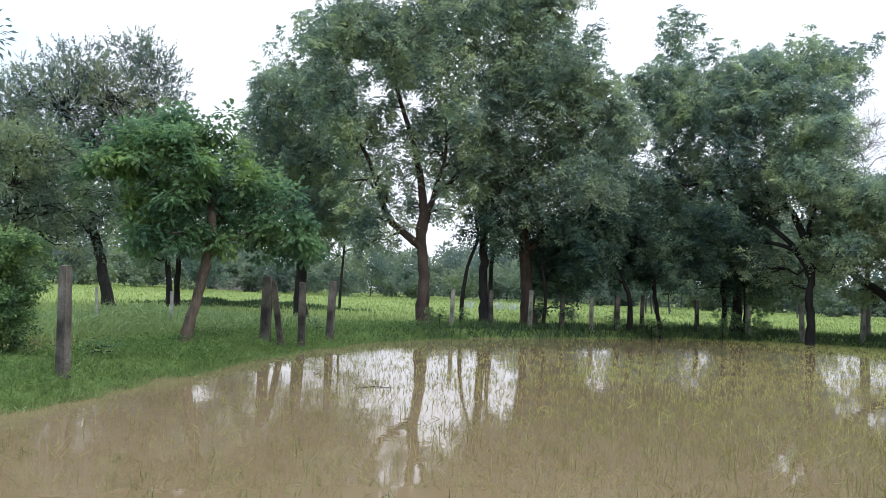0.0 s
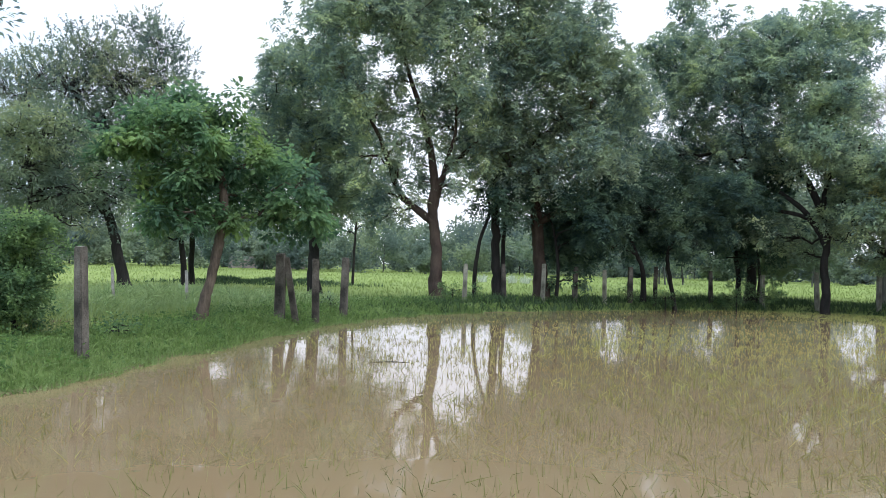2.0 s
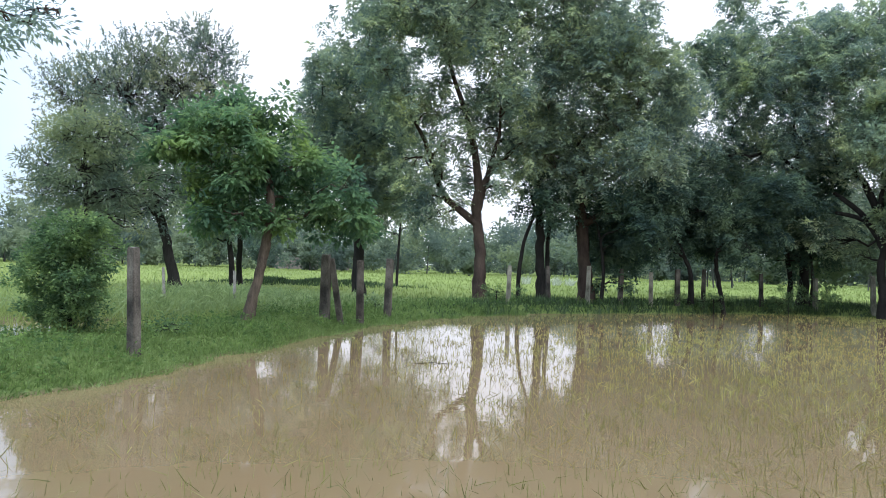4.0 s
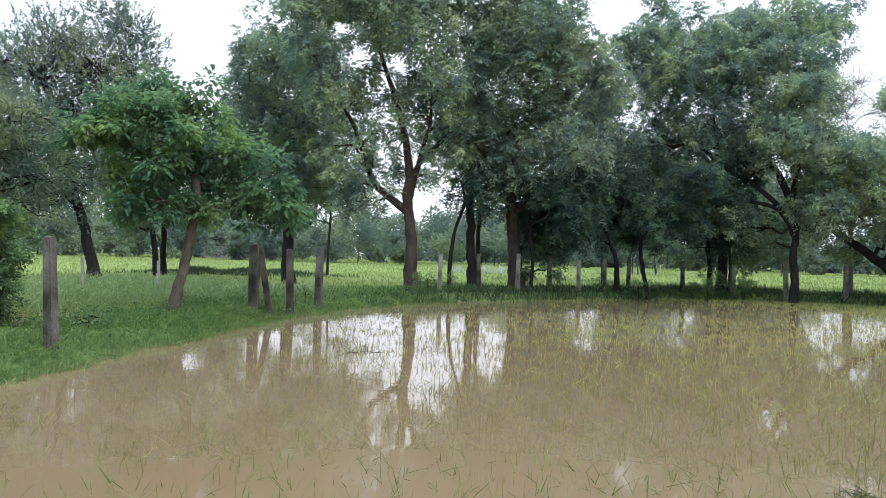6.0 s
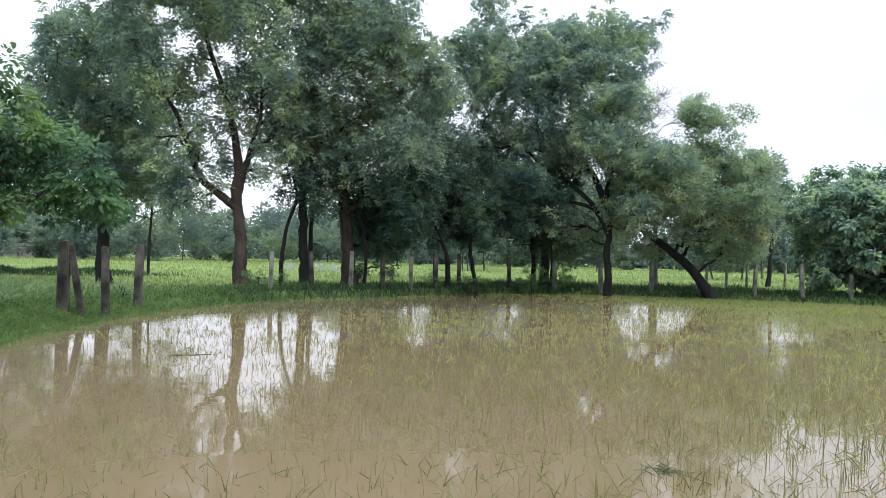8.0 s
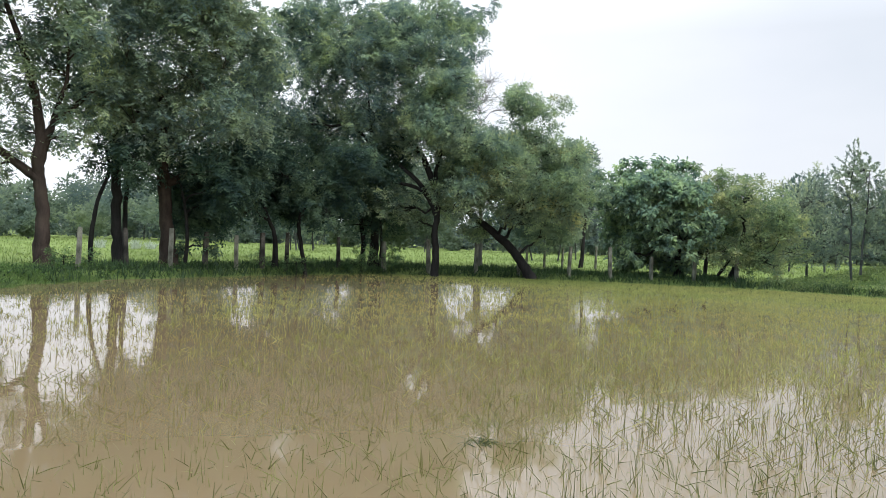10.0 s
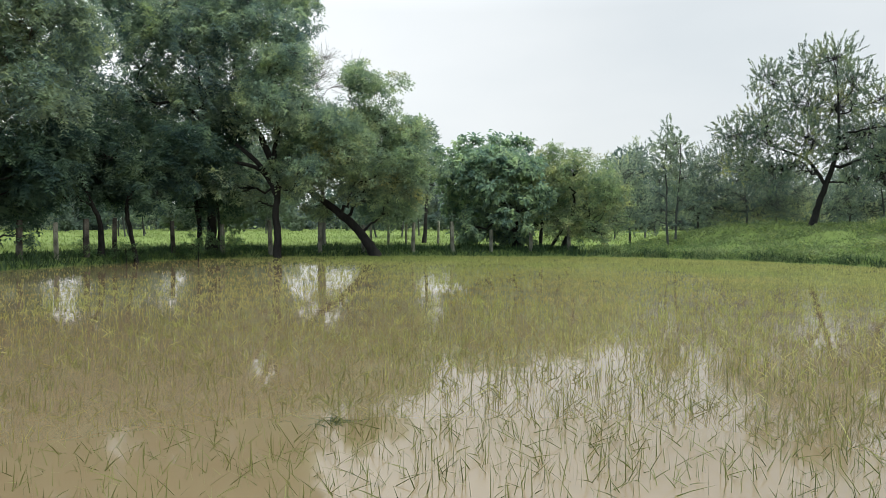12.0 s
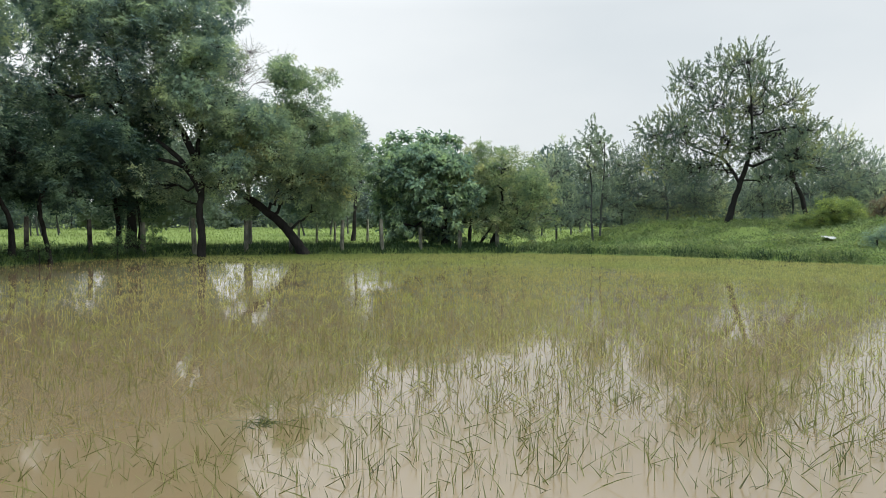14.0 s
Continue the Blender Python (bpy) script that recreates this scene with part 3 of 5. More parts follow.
            leaves_n, pairs = 7, np.array([0.28, 0.46, 0.64, 0.82, 1.0])
            axis = unit(0.8 * way + [0, 0, 0.55] + rng.normal(0, 0.3, (n_sprays, 3)))
            out = unit(axis[:, None] * rng.uniform(0.0, 0.9, (n_sprays, leaves_n, 1)) + unit(rng.normal(size=(n_sprays, leaves_n, 3))) * 0.95)
            reach = spray_r * rng.uniform(0.65, 1.2, (n_sprays, leaves_n, 1))
            t = pairs[None, None, :, None]
            hang = np.array([0, 0, -1.0]) * droop
            stalk = sp[:, None, None] + (out * reach)[:, :, None] * t + hang * reach[:, :, None] * t ** 2
            along = unit(out[:, :, None] + 2 * hang * t)
            beside = unit(np.cross(along, [0, 0, 1.0]))
            top_side = np.cross(beside, along)
            for sign in (-1, 1):
                w = unit(0.55 * along + sign * 0.85 * beside - 0.22 * top_side + rng.normal(0, 0.16, along.shape))
                keep = rng.uniform(size=along.shape[:3]) < 0.9 * min(1.0, density * 0.78)
                all_c.append((stalk + rng.normal(0, 0.012, stalk.shape))[keep])
                all_w.append(w[keep])
                all_n.append((top_side + rng.normal(0, 0.25, top_side.shape))[keep])
            continue
        if form == 1:
            out = unit(rng.normal(size=(n_sprays, n_leaf, 3)) * [1, 1, 0.55] + 0.35 * way[:, None])
            out[..., 2] -= droop * rng.uniform(0.2, 1.3, (n_sprays, n_leaf))
            out = unit(out)
            all_c.append((sp[:, None] + out * spray_r * rng.uniform(0, 1, (n_sprays, n_leaf, 1)) ** 0.7 + rng.normal(0, 0.03, out.shape)).reshape(-1, 3))
            all_w.append(out.reshape(-1, 3))
            if style in ("broad", "big"):
                all_n.append((np.array([0, 0, 1.0]) + 0.45 * way[:, None] + rng.normal(0, 0.28, out.shape)).reshape(-1, 3))
            continue
        off = rng.normal(size=(n_sprays, n_leaf, 3))
        off = unit(off) * (rng.uniform(0, 1, (n_sprays, n_leaf, 1)) ** 0.6) * spray_r * rng.uniform(0.7, 1.25, (n_sprays, 1, 1)) * min(1, 0.45 + 0.4 * r)
        # sprays are shallow caps: leaves spread on top and hang at the rim
        off[..., 2] = 0.75 * np.abs(off[..., 2]) - 0.55 * (off[..., :2] ** 2).sum(-1) / spray_r
        all_c.append((sp[:, None] + off).reshape(-1, 3))
        w = unit(off) * 0.8 + way[:, None] * 0.5 + rng.normal(0, 0.45, off.shape)
        w[..., 2] -= droop
        all_w.append(unit(w).reshape(-1, 3))
    cc, ww = np.concatenate(all_c), np.concatenate(all_w)
    face = np.concatenate(all_n) if all_n else None
    grown = np.ones(len(cc))
    if inner_c:
        deep = np.concatenate(inner_c)
        cc, ww = np.concatenate([cc, deep]), np.concatenate([ww, unit(rng.normal(size=deep.shape))])
        grown = np.concatenate([grown, np.full(len(deep), 0.24 / leaf_len)])
        face = None if face is None else np.concatenate([face, unit(rng.normal(size=deep.shape))])
    keep = cc[:, 2] > 0.05
    cc, ww, grown = cc[keep], ww[keep], grown[keep]
    face = None if face is None else face[keep]
    part("trunk", wood.mesh("trunk", bark), base)
    for one in limb_parts:
        part("limb", one.mesh("limb", bark), base)
    if twig_mesh.count:
        tagged(part("twig_mass", twig_mesh.mesh("twig_mass", bark), base), kind="stuff")
    ll = leaf_len * grown * rng.uniform(0.65, 1.25, len(cc))
    part("crown", leaf_mesh("crown", cc, ww, ll, leaf_w * grown * rng.uniform(0.7, 1.25, len(cc)), leaves, rng, face=face, oval=style in ("broad", "big")), base)
    return base


tree("neem_tree", "tall neem tree with forked brown trunk and airy crown",
     radians(-1.45), 28.6,
     [(0.03, 0.29, 0.31), (-0.05, 1.04, 0.25), (-0, 1.91, 0.22), (-0.13, 2.88, 0.205), (-0.26, 3.75, 0.2), (-0.13, 4.74, 0.17), (-0.42, 6.27, 0.13), (-0.69, 7.36, 0.11), (-1.27, 8.89, 0.08), (-1.66, 10.21, 0.06)],
     [(-3.26, 11.47, 2.01), (-1.08, 12.04, 2.12), (0.7, 11.68, 1.88), (-4.52, 10.28, 1.55), (-3.58, 8.99, 1.54), (-1.66, 10.32, 1.41), (0.35, 9.64, 1.76), (-2.85, 7.59, 1.42), (-0.34, 7.93, 0.89), (0.86, 7.99, 1.41), (-2.97, 5.7, 1.23), (-2.24, 4.2, 0.99), (-1.47, 6.22, 0.8), (0.82, 6.55, 1.06), (-1.85, 14.26, 2.24), (0.6, 14.17, 2.11), (0.9, 4.68, 0.61), (-4.38, 11.86, 1.43), (-0.64, 4.83, 0.42), (-1.37, 8.66, 0.82), (-0.61, 6.59, 0.66), (0.11, 6.07, 0.66), (-1.53, 7.54, 0.8), (0.07, 7.13, 0.8), (-1.96, 5.2, 0.66), (0.59, 5.32, 0.61), (-1.88, 3.56, 0.57), (-2.41, 3.32, 0.52), (-1.41, 9.55, 0.61), (-0.67, 10.26, 0.66), (-0.04, 8.51, 0.56), (-0.99, 7.68, 0.52), (-1.56, 5.02, 0.74), (-2.4, 4.35, 0.7), (-2.7, 3.48, 0.52), (-1.8, 5.99, 0.65), (-0.73, 6.24, 0.52), (-1.2, 3.47, 0.35), (0.53, 8.36, 0.65), (-0.75, 7.22, 0.57), (-2.19, 7.43, 0.43), (-0.83, 5.5, 0.3), (0.29, 4.66, 0.3), (0.81, 5.55, 0.43), (-1.64, 8.71, 0.35), (-1.83, 7.61, 0.39), (-1.38, 6.55, 0.35), (-0.7, 5.05, 0.33), (-0.54, 7.66, 0.26), (-2.27, 8.25, 0.39), (-1.56, 5.24, 0.3), (-0.9, 4.18, 0.26)],
     "neem", NEEM, BARK_BROWN, stems=[[(-0.22, 3.29, 0.17), (-0.8, 3.72, 0.14), (-1.37, 4.13, 0.125), (-1.67, 4.56, 0.115), (-1.91, 5.43, 0.11), (-2.24, 6.29, 0.09), (-2.6, 7, 0.07), (-3.02, 7.58, 0.05)], [(-0.24, 3.48, 0.17), (0, 4.71, 0.13), (0.27, 5.27, 0.11), (0.88, 5.9, 0.085), (1.43, 6.44, 0.05)], [(-0.13, 4.05, 0.12), (0.21, 5.26, 0.1), (0.36, 5.95, 0.08), (0.58, 6.65, 0.06), (0.59, 7.8, 0.04)]], seed=0)
tree("neem_tree", "neem tree with full green crown behind the bund",
     radians(-10.69), 34,
     [(-0.03, 0.2, 0.3), (-0.09, 1.72, 0.25), (-0.11, 3.49, 0.22), (-0.03, 5.8, 0.18), (0.35, 8.16, 0.12)],
     [(-2.19, 8.85, 1.29), (-1.92, 10.55, 1), (-0.09, 6.83, 1.85), (1.1, 8.48, 1.83), (-0.48, 4.75, 1.2), (-2.47, 7.16, 1.21), (0.26, 9.84, 1.7), (-1.14, 9.97, 1.57), (-1.15, 8.04, 1.57), (1.22, 6.15, 1.41), (0.46, 10.78, 1.27), (-2.66, 8.42, 0.87), (1.55, 4.62, 0.99), (0.54, 4.56, 1.13), (-1.54, 5.96, 1.29), (-2.52, 5.89, 1.01), (1.93, 7.24, 1.13), (-1.41, 3.68, 0.8), (-0.39, 3.22, 0.74), (0.59, 3.53, 0.74), (-2.2, 4.64, 0.92), (0.63, 5.54, 1.09), (1.15, 4.29, 0.83), (-0.08, 4.75, 1.03), (-0.86, 6.71, 1.16), (0.35, 7.29, 1.03), (-0.3, 3.61, 0.67), (1.77, 11.06, 0.85), (1.33, 8.95, 0.85), (0.72, 12.02, 0.85)],
     "neem", NEEM, BARK_DARK, density=1.3, seed=1)
tree("neem_tree", "tall dense neem tree with drooping green foliage",
     radians(6.55), 30.5,
     [(0.05, 0.28, 0.31), (-0.04, 1.65, 0.26), (-0.2, 3.26, 0.24), (-0.36, 5.11, 0.22), (-0.33, 6.75, 0.16)],
     [(-1.62, 12.43, 2.07), (0.23, 12.92, 2.09), (1.91, 11.26, 1.49), (-1.07, 10.28, 2.08), (1.05, 9.6, 2.09), (-1.69, 8.13, 1.83), (0.43, 7.47, 2.09), (2.11, 8.44, 1.61), (-2.18, 6, 1.46), (-0.18, 5.35, 1.84), (1.63, 5.87, 1.61), (-1.24, 14.6, 2.2), (0.89, 14.12, 1.72), (2.56, 12.45, 0.62), (2.99, 9.63, 1), (3.36, 8.47, 1.12), (2.95, 7.06, 1.12), (2.77, 5.67, 1.12), (-1.65, 7.19, 1.46), (-0.8, 6.27, 1.52), (-1.49, 9.09, 1.46)],
     "neem", NEEM, BARK_BROWN, density=1.25, stems=[[(-0.11, 3.49, 0.16), (0.67, 3.87, 0.14), (1.46, 4.29, 0.12), (2.57, 4.97, 0.09), (3.44, 5.81, 0.06)]], seed=2)
tree("neem_tree", "broad dark neem tree on the far bund",
     radians(21.58), 37,
     [(0, -0.05, 0.26), (-0.03, 1.56, 0.21), (0.06, 3.13, 0.19), (-0.1, 4.97, 0.17), (-0.27, 6.29, 0.13)],
     [(-2.83, 13.89, 1.33), (-3.58, 12.13, 1.61), (-1.5, 12.27, 1.85), (0.49, 12.55, 1.83), (2.64, 12.53, 1.62), (4.24, 12.73, 1.09), (4.59, 11.62, 0.83), (3.13, 10.67, 1.73), (1.25, 10.5, 2.21), (-0.95, 10.06, 2.25), (-3.26, 9.88, 1.91), (-4.63, 11.06, 1.31), (-5.25, 8.97, 1.59), (-2.68, 7.66, 2.21), (-0.4, 7.63, 2.11), (1.77, 8.11, 1.85), (3.15, 9.11, 1.41), (-4.51, 6.86, 1.89), (4.91, 13.14, 0.58), (0.96, 13.45, 0.92)],
     "neem", NEEM_DARK, BARK_DARK, density=1.3, seed=3)
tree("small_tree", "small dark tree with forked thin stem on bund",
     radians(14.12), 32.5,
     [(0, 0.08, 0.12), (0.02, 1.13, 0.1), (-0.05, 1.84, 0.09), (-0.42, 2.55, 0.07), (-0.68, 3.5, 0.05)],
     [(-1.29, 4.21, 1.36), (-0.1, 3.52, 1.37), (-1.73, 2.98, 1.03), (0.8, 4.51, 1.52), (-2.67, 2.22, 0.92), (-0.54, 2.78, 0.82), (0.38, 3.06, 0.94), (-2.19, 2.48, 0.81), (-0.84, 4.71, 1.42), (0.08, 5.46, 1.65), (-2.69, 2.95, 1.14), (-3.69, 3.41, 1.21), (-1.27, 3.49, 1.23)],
     "neem", NEEM_SHADED, BARK_DARK, density=1.3, seed=4)
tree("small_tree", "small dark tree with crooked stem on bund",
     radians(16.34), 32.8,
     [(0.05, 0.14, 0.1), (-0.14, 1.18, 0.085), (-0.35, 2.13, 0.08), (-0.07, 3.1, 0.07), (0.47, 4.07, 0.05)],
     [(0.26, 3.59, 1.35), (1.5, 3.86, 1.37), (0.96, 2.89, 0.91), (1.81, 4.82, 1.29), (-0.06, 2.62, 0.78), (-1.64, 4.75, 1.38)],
     "neem", NEEM_SHADED, BARK_DARK, density=1.3, seed=5)
# split from the tall neem's lower crown; shade is in the leaf colour
tree("small_tree", "low foliage at the neem trunk, leaves coloured as shaded",
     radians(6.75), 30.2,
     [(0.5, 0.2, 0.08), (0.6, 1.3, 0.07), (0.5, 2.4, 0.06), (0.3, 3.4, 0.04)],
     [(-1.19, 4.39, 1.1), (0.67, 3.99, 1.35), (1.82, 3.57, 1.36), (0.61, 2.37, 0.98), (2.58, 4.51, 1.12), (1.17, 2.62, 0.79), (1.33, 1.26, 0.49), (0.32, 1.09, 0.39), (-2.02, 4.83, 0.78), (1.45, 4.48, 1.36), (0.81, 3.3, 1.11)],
     "neem", NEEM_SHADED, BARK_DARK, density=1.3, seed=50)
# broad neem's lower crown, set apart to carry the shaded leaf colour
tree("small_tree", "lower foliage of the broad neem, leaves coloured as shaded",
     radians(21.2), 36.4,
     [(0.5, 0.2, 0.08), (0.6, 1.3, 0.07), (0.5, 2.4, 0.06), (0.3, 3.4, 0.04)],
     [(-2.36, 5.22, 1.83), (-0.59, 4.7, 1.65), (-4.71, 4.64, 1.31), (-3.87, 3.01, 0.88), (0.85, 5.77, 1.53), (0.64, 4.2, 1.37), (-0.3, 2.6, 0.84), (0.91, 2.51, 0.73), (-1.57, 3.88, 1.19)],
     "neem", NEEM_SHADED, BARK_DARK, density=1.3, seed=51)
tree("spreading_tree", "grey-green tree with dark crooked limbs on bund",
     radians(26.36), 35.2,
     [(-0.09, 0.17, 0.19), (-0.01, 1.23, 0.165), (-0.16, 2.18, 0.155), (0.04, 3.15, 0.14), (-0.32, 4.59, 0.15), (-0.89, 5.81, 0.13), (-1.46, 6.31, 0.09)],
     [(-0.36, 6.78, 1.93), (0.82, 7.23, 1.8), (0.64, 4.59, 1.69), (-1.86, 3.22, 1.13), (0.97, 3.41, 1.24), (0.09, 6.28, 0.9), (-2.43, 3.57, 1.12), (-2.03, 6.82, 1.26), (1.12, 8.79, 0.98), (1.36, 5.79, 1.32), (1.99, 4.6, 1.33), (2.18, 6.01, 1.33), (-0.38, 8.5, 1.44), (1.38, 4.13, 1.25), (-0.95, 2.63, 0.76)],
     "grey", GREYLEAF, BARK_DARK, stems=[[(-0.04, 2.9, 0.16), (-0.42, 3.74, 0.13), (-1.09, 4.58, 0.11), (-1.89, 5.2, 0.08)], [(-0.13, 3.38, 0.14), (0.43, 4.35, 0.11), (0.95, 5.55, 0.08), (1.14, 7.22, 0.05)], [(-0.09, 3.14, 0.13), (-0.75, 4.1, 0.1), (-1.65, 4.33, 0.08), (-2.57, 4.45, 0.05)], [(-0.21, 4.35, 0.12), (-0.08, 5.56, 0.09), (0.4, 6.76, 0.06)]], seed=6)
tree("leaning_tree", "leaning dark-trunked tree with yellowing grey-green crown",
     radians(33.35), 36.5,
     [(0.23, 0.38, 0.228), (-0.28, 0.88, 0.213), (-1.08, 1.71, 0.198), (-2.01, 2.48, 0.175), (-2.8, 3.02, 0.152), (-3.37, 3.57, 0.122), (-3.44, 4.43, 0.084), (-3.03, 5.37, 0.053), (-2.48, 6.45, 0.023)],
     [(-2.6, 4.07, 1.71), (-1.28, 5.16, 1.91), (0.31, 5.46, 1.89), (-0.24, 3.55, 1.59), (1.23, 3.43, 1.37), (-1.66, 6.35, 1.6), (0.32, 7.07, 1.37), (1.65, 4.66, 1.36), (-3.36, 5.25, 1.56), (2.46, 4.13, 1.03), (-0.41, 8.13, 1.16), (1.27, 8.45, 0.55), (1.67, 8.2, 0.3), (2.06, 5.9, 1.03), (0.82, 2.07, 0.79), (-2.36, 2.33, 0.87), (-3.89, 4.05, 1.1), (-0.72, 9.05, 0.49), (0.6, 8.16, 0.67), (0.85, 6.28, 1.52), (1.91, 3.3, 1.21), (-0.75, 6.24, 1.53), (-2.25, 2.05, 0.44), (-2.69, 2.4, 0.42), (-1.72, 2.52, 0.39), (-3.23, 2.12, 0.36)],
     "grey", YELLOWLEAF, BARK_DARK, density=1.2, seed=7)
tree("bushy_tree", "low bushy tree with large dull green leaves",
     radians(44.55), 39.3,
     [(0.06, -0.02, 0.22), (0, 0.76, 0.2), (-0.15, 1.95, 0.16), (-0.59, 3.44, 0.1)],
     [(-2.68, 4.33, 1.45), (-1.19, 4.78, 1.36), (0, 4.33, 1.45), (-1.79, 2.85, 1.68), (0, 2.25, 1.45), (-3.28, 3, 1.17), (1.05, 2.99, 1.29), (-1.03, 5.96, 0.52), (0.01, 5.75, 0.65), (-2.09, 1.36, 1.03), (-0.75, 0.91, 0.97), (-4.02, 4.34, 0.84), (-2.23, 5.08, 0.97), (-4.46, 5.23, 0.39), (-3.86, 5.37, 0.45), (-2.67, 5.82, 0.71), (-2.99, 1.06, 0.78), (0.3, 1.06, 0.84), (-1.34, 3.44, 1.29), (-1.18, 6.36, 0.27), (-1.04, 5.94, 0.36), (-0.14, 6.11, 0.3), (-1.87, 5.78, 0.36)],
     "big", DULL, BARK_DARK, seed=8)
tree("bushy_tree", "low bushy olive-green tree with leaning stems",
     radians(48.12), 39.3,
     [(-0.18, -0.02, 0.14), (0.12, 0.76, 0.13), (0.35, 1.65, 0.11), (0.53, 2.84, 0.07)],
     [(-0.96, 4.62, 1.29), (0.53, 4.32, 1.29), (1.71, 3.72, 1.3), (-0.36, 2.84, 1.45), (1.12, 2.54, 1.46), (2.45, 2.98, 1.04), (-0.66, 1.65, 1.03), (1.72, 1.35, 1.04), (0.53, 1.5, 1.1), (-0.6, 5.51, 0.48), (0.23, 5.15, 0.49), (2.75, 1.79, 0.81), (2.15, 4.6, 0.46), (-1.55, 3.74, 1.1), (-1.7, 1.65, 0.84), (-0.06, 4.03, 1.1), (-1.76, 5.81, 0.3), (-0.61, 5.67, 0.3), (-0.76, 5.2, 0.42), (0.51, 5.29, 0.27), (0.42, 4.88, 0.42), (2.17, 4.85, 0.27)],
     "grey", OLIVE, BARK_DARK, stems=[[(-0.9, 0.05, 0.09), (-0.35, 0.9, 0.08), (0.2, 1.8, 0.06)], [(-1.25, 0.05, 0.1), (-1.2, 1.4, 0.09), (-1.0, 2.6, 0.06)]], seed=9)
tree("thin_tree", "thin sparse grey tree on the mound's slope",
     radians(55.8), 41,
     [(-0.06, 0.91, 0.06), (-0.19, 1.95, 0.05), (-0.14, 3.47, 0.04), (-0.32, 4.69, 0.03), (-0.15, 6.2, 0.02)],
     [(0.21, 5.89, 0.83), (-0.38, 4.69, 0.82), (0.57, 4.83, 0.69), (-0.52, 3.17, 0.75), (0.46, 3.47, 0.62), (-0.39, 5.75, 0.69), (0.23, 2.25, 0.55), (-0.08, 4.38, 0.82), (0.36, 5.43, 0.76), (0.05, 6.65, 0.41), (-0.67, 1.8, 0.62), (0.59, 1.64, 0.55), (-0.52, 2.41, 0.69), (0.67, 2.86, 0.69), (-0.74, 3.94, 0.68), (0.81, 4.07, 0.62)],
     "far", PALE, BARK_PALE_HAZED, density=2.0, depth=0.4, twigs=1.0, stems=[[(0.3, 0.8, 0.06), (0.35, 2.4, 0.05), (0.5, 4.2, 0.03), (0.5, 5.8, 0.015)]], seed=10)
tree("acacia_tree", "wide feathery grey-green acacia on the grassy mound",
     radians(65.39), 43,
     [(-0.11, 1.39, 0.17), (0.16, 2.55, 0.15), (0.54, 3.75, 0.135), (0.86, 4.8, 0.12), (1.06, 6.14, 0.08), (0.99, 7.93, 0.05), (0.82, 9.73, 0.025)],
     [(-2.10, 8.95, 1.00), (-0.53, 9.72, 1.12), (0.76, 9.65, 1.30), (1.76, 8.80, 1.18), (2.68, 7.62, 1.05), (-2.51, 7.30, 1.30), (-0.91, 7.90, 1.49), (0.89, 7.62, 1.71), (2.39, 6.34, 1.55), (3.71, 5.98, 1.05), (-3.82, 6.28, 1.12), (-2.24, 5.83, 1.49), (-0.37, 5.87, 1.49), (1.41, 5.48, 1.49), (3.13, 4.91, 1.30), (-3.74, 4.88, 1.18), (-2.23, 4.37, 1.18), (-0.63, 4.45, 1.00), (1.97, 3.92, 0.93), (3.97, 4.80, 0.68), (-4.30, 6.78, 0.62), (-2.84, 8.55, 0.56), (-1.44, 9.24, 0.62), (0.12, 10.28, 0.56), (1.13, 10.25, 0.56)],
     "fine", ACACIA, BARK_DARK, twigs=0.6, density=2.3, stems=[[(0.48, 3.6, 0.1), (0.05, 4.37, 0.085), (-0.38, 4.99, 0.07), (-1.11, 5.31, 0.055), (-2.28, 5.82, 0.03)]], seed=11)
tree("acacia_tree", "small dark-stemmed acacia behind the mound",
     radians(70.35), 47,
     [(0.06, 1.76, 0.14), (-0.24, 2.92, 0.12), (-0.69, 3.82, 0.1), (-0.91, 4.86, 0.07), (-0.87, 5.82, 0.06)],
     [(-0.72, 5.65, 1.37), (0.3, 5.29, 1.29), (-1.28, 4.23, 1.1), (0.59, 4.49, 1.12), (-0.3, 6.59, 0.94), (-1.45, 5.52, 0.93)],
     "fine", ACACIA, BARK_DARK, twigs=0.7, seed=12)
tree("acacia_tree", "tall grey-green acacia with dark leaning trunk in fields",
     radians(-24.11), 38,
     [(0.05, 0.13, 0.27), (-0.19, 1.2, 0.235), (-0.43, 2.26, 0.22), (-0.73, 3.32, 0.21), (-1.18, 4.63, 0.17), (-1.39, 6.22, 0.16), (-1.15, 8.12, 0.1)],
     [(-3.75, 9.82, 1.77), (-2.11, 10.56, 1.74), (0.32, 12.11, 1.15), (1.38, 11.43, 1.34), (-0.61, 10.08, 2.12), (1.19, 9.74, 1.75), (-2.52, 8.78, 2.17), (-4.63, 8.8, 1.62), (-5.25, 7.19, 1.45), (-1.01, 7.87, 2.13), (-3.63, 7.08, 1.85), (-5.63, 5.61, 1.24), (2.61, 10.47, 0.73), (0.49, 8.02, 1.76), (-4.02, 5.22, 1.71), (-1.9, 5.65, 1.67), (-0.33, 12.56, 0.55), (0.82, 12.6, 0.67), (-5.35, 9.5, 0.8), (2.18, 11.25, 0.67), (-2.79, 4, 1.41), (-4.41, 3.64, 1.44), (-1.35, 4.09, 1.04), (-5.56, 4.09, 1.28), (1.76, 8.7, 1.34), (2.33, 7.64, 1.33), (0.61, 5.02, 1.35), (1.59, 6.19, 1.51), (2.68, 5.45, 1.26), (0.8, 6.68, 1.52), (-1.35, 6.31, 1.3), (-1.74, 4.52, 1.3), (-0.19, 4.62, 1.16), (-0.83, 3.31, 0.87), (0.23, 6.19, 1.16), (-2.82, 5.19, 1.44), (-1.82, 7.78, 1.44)],
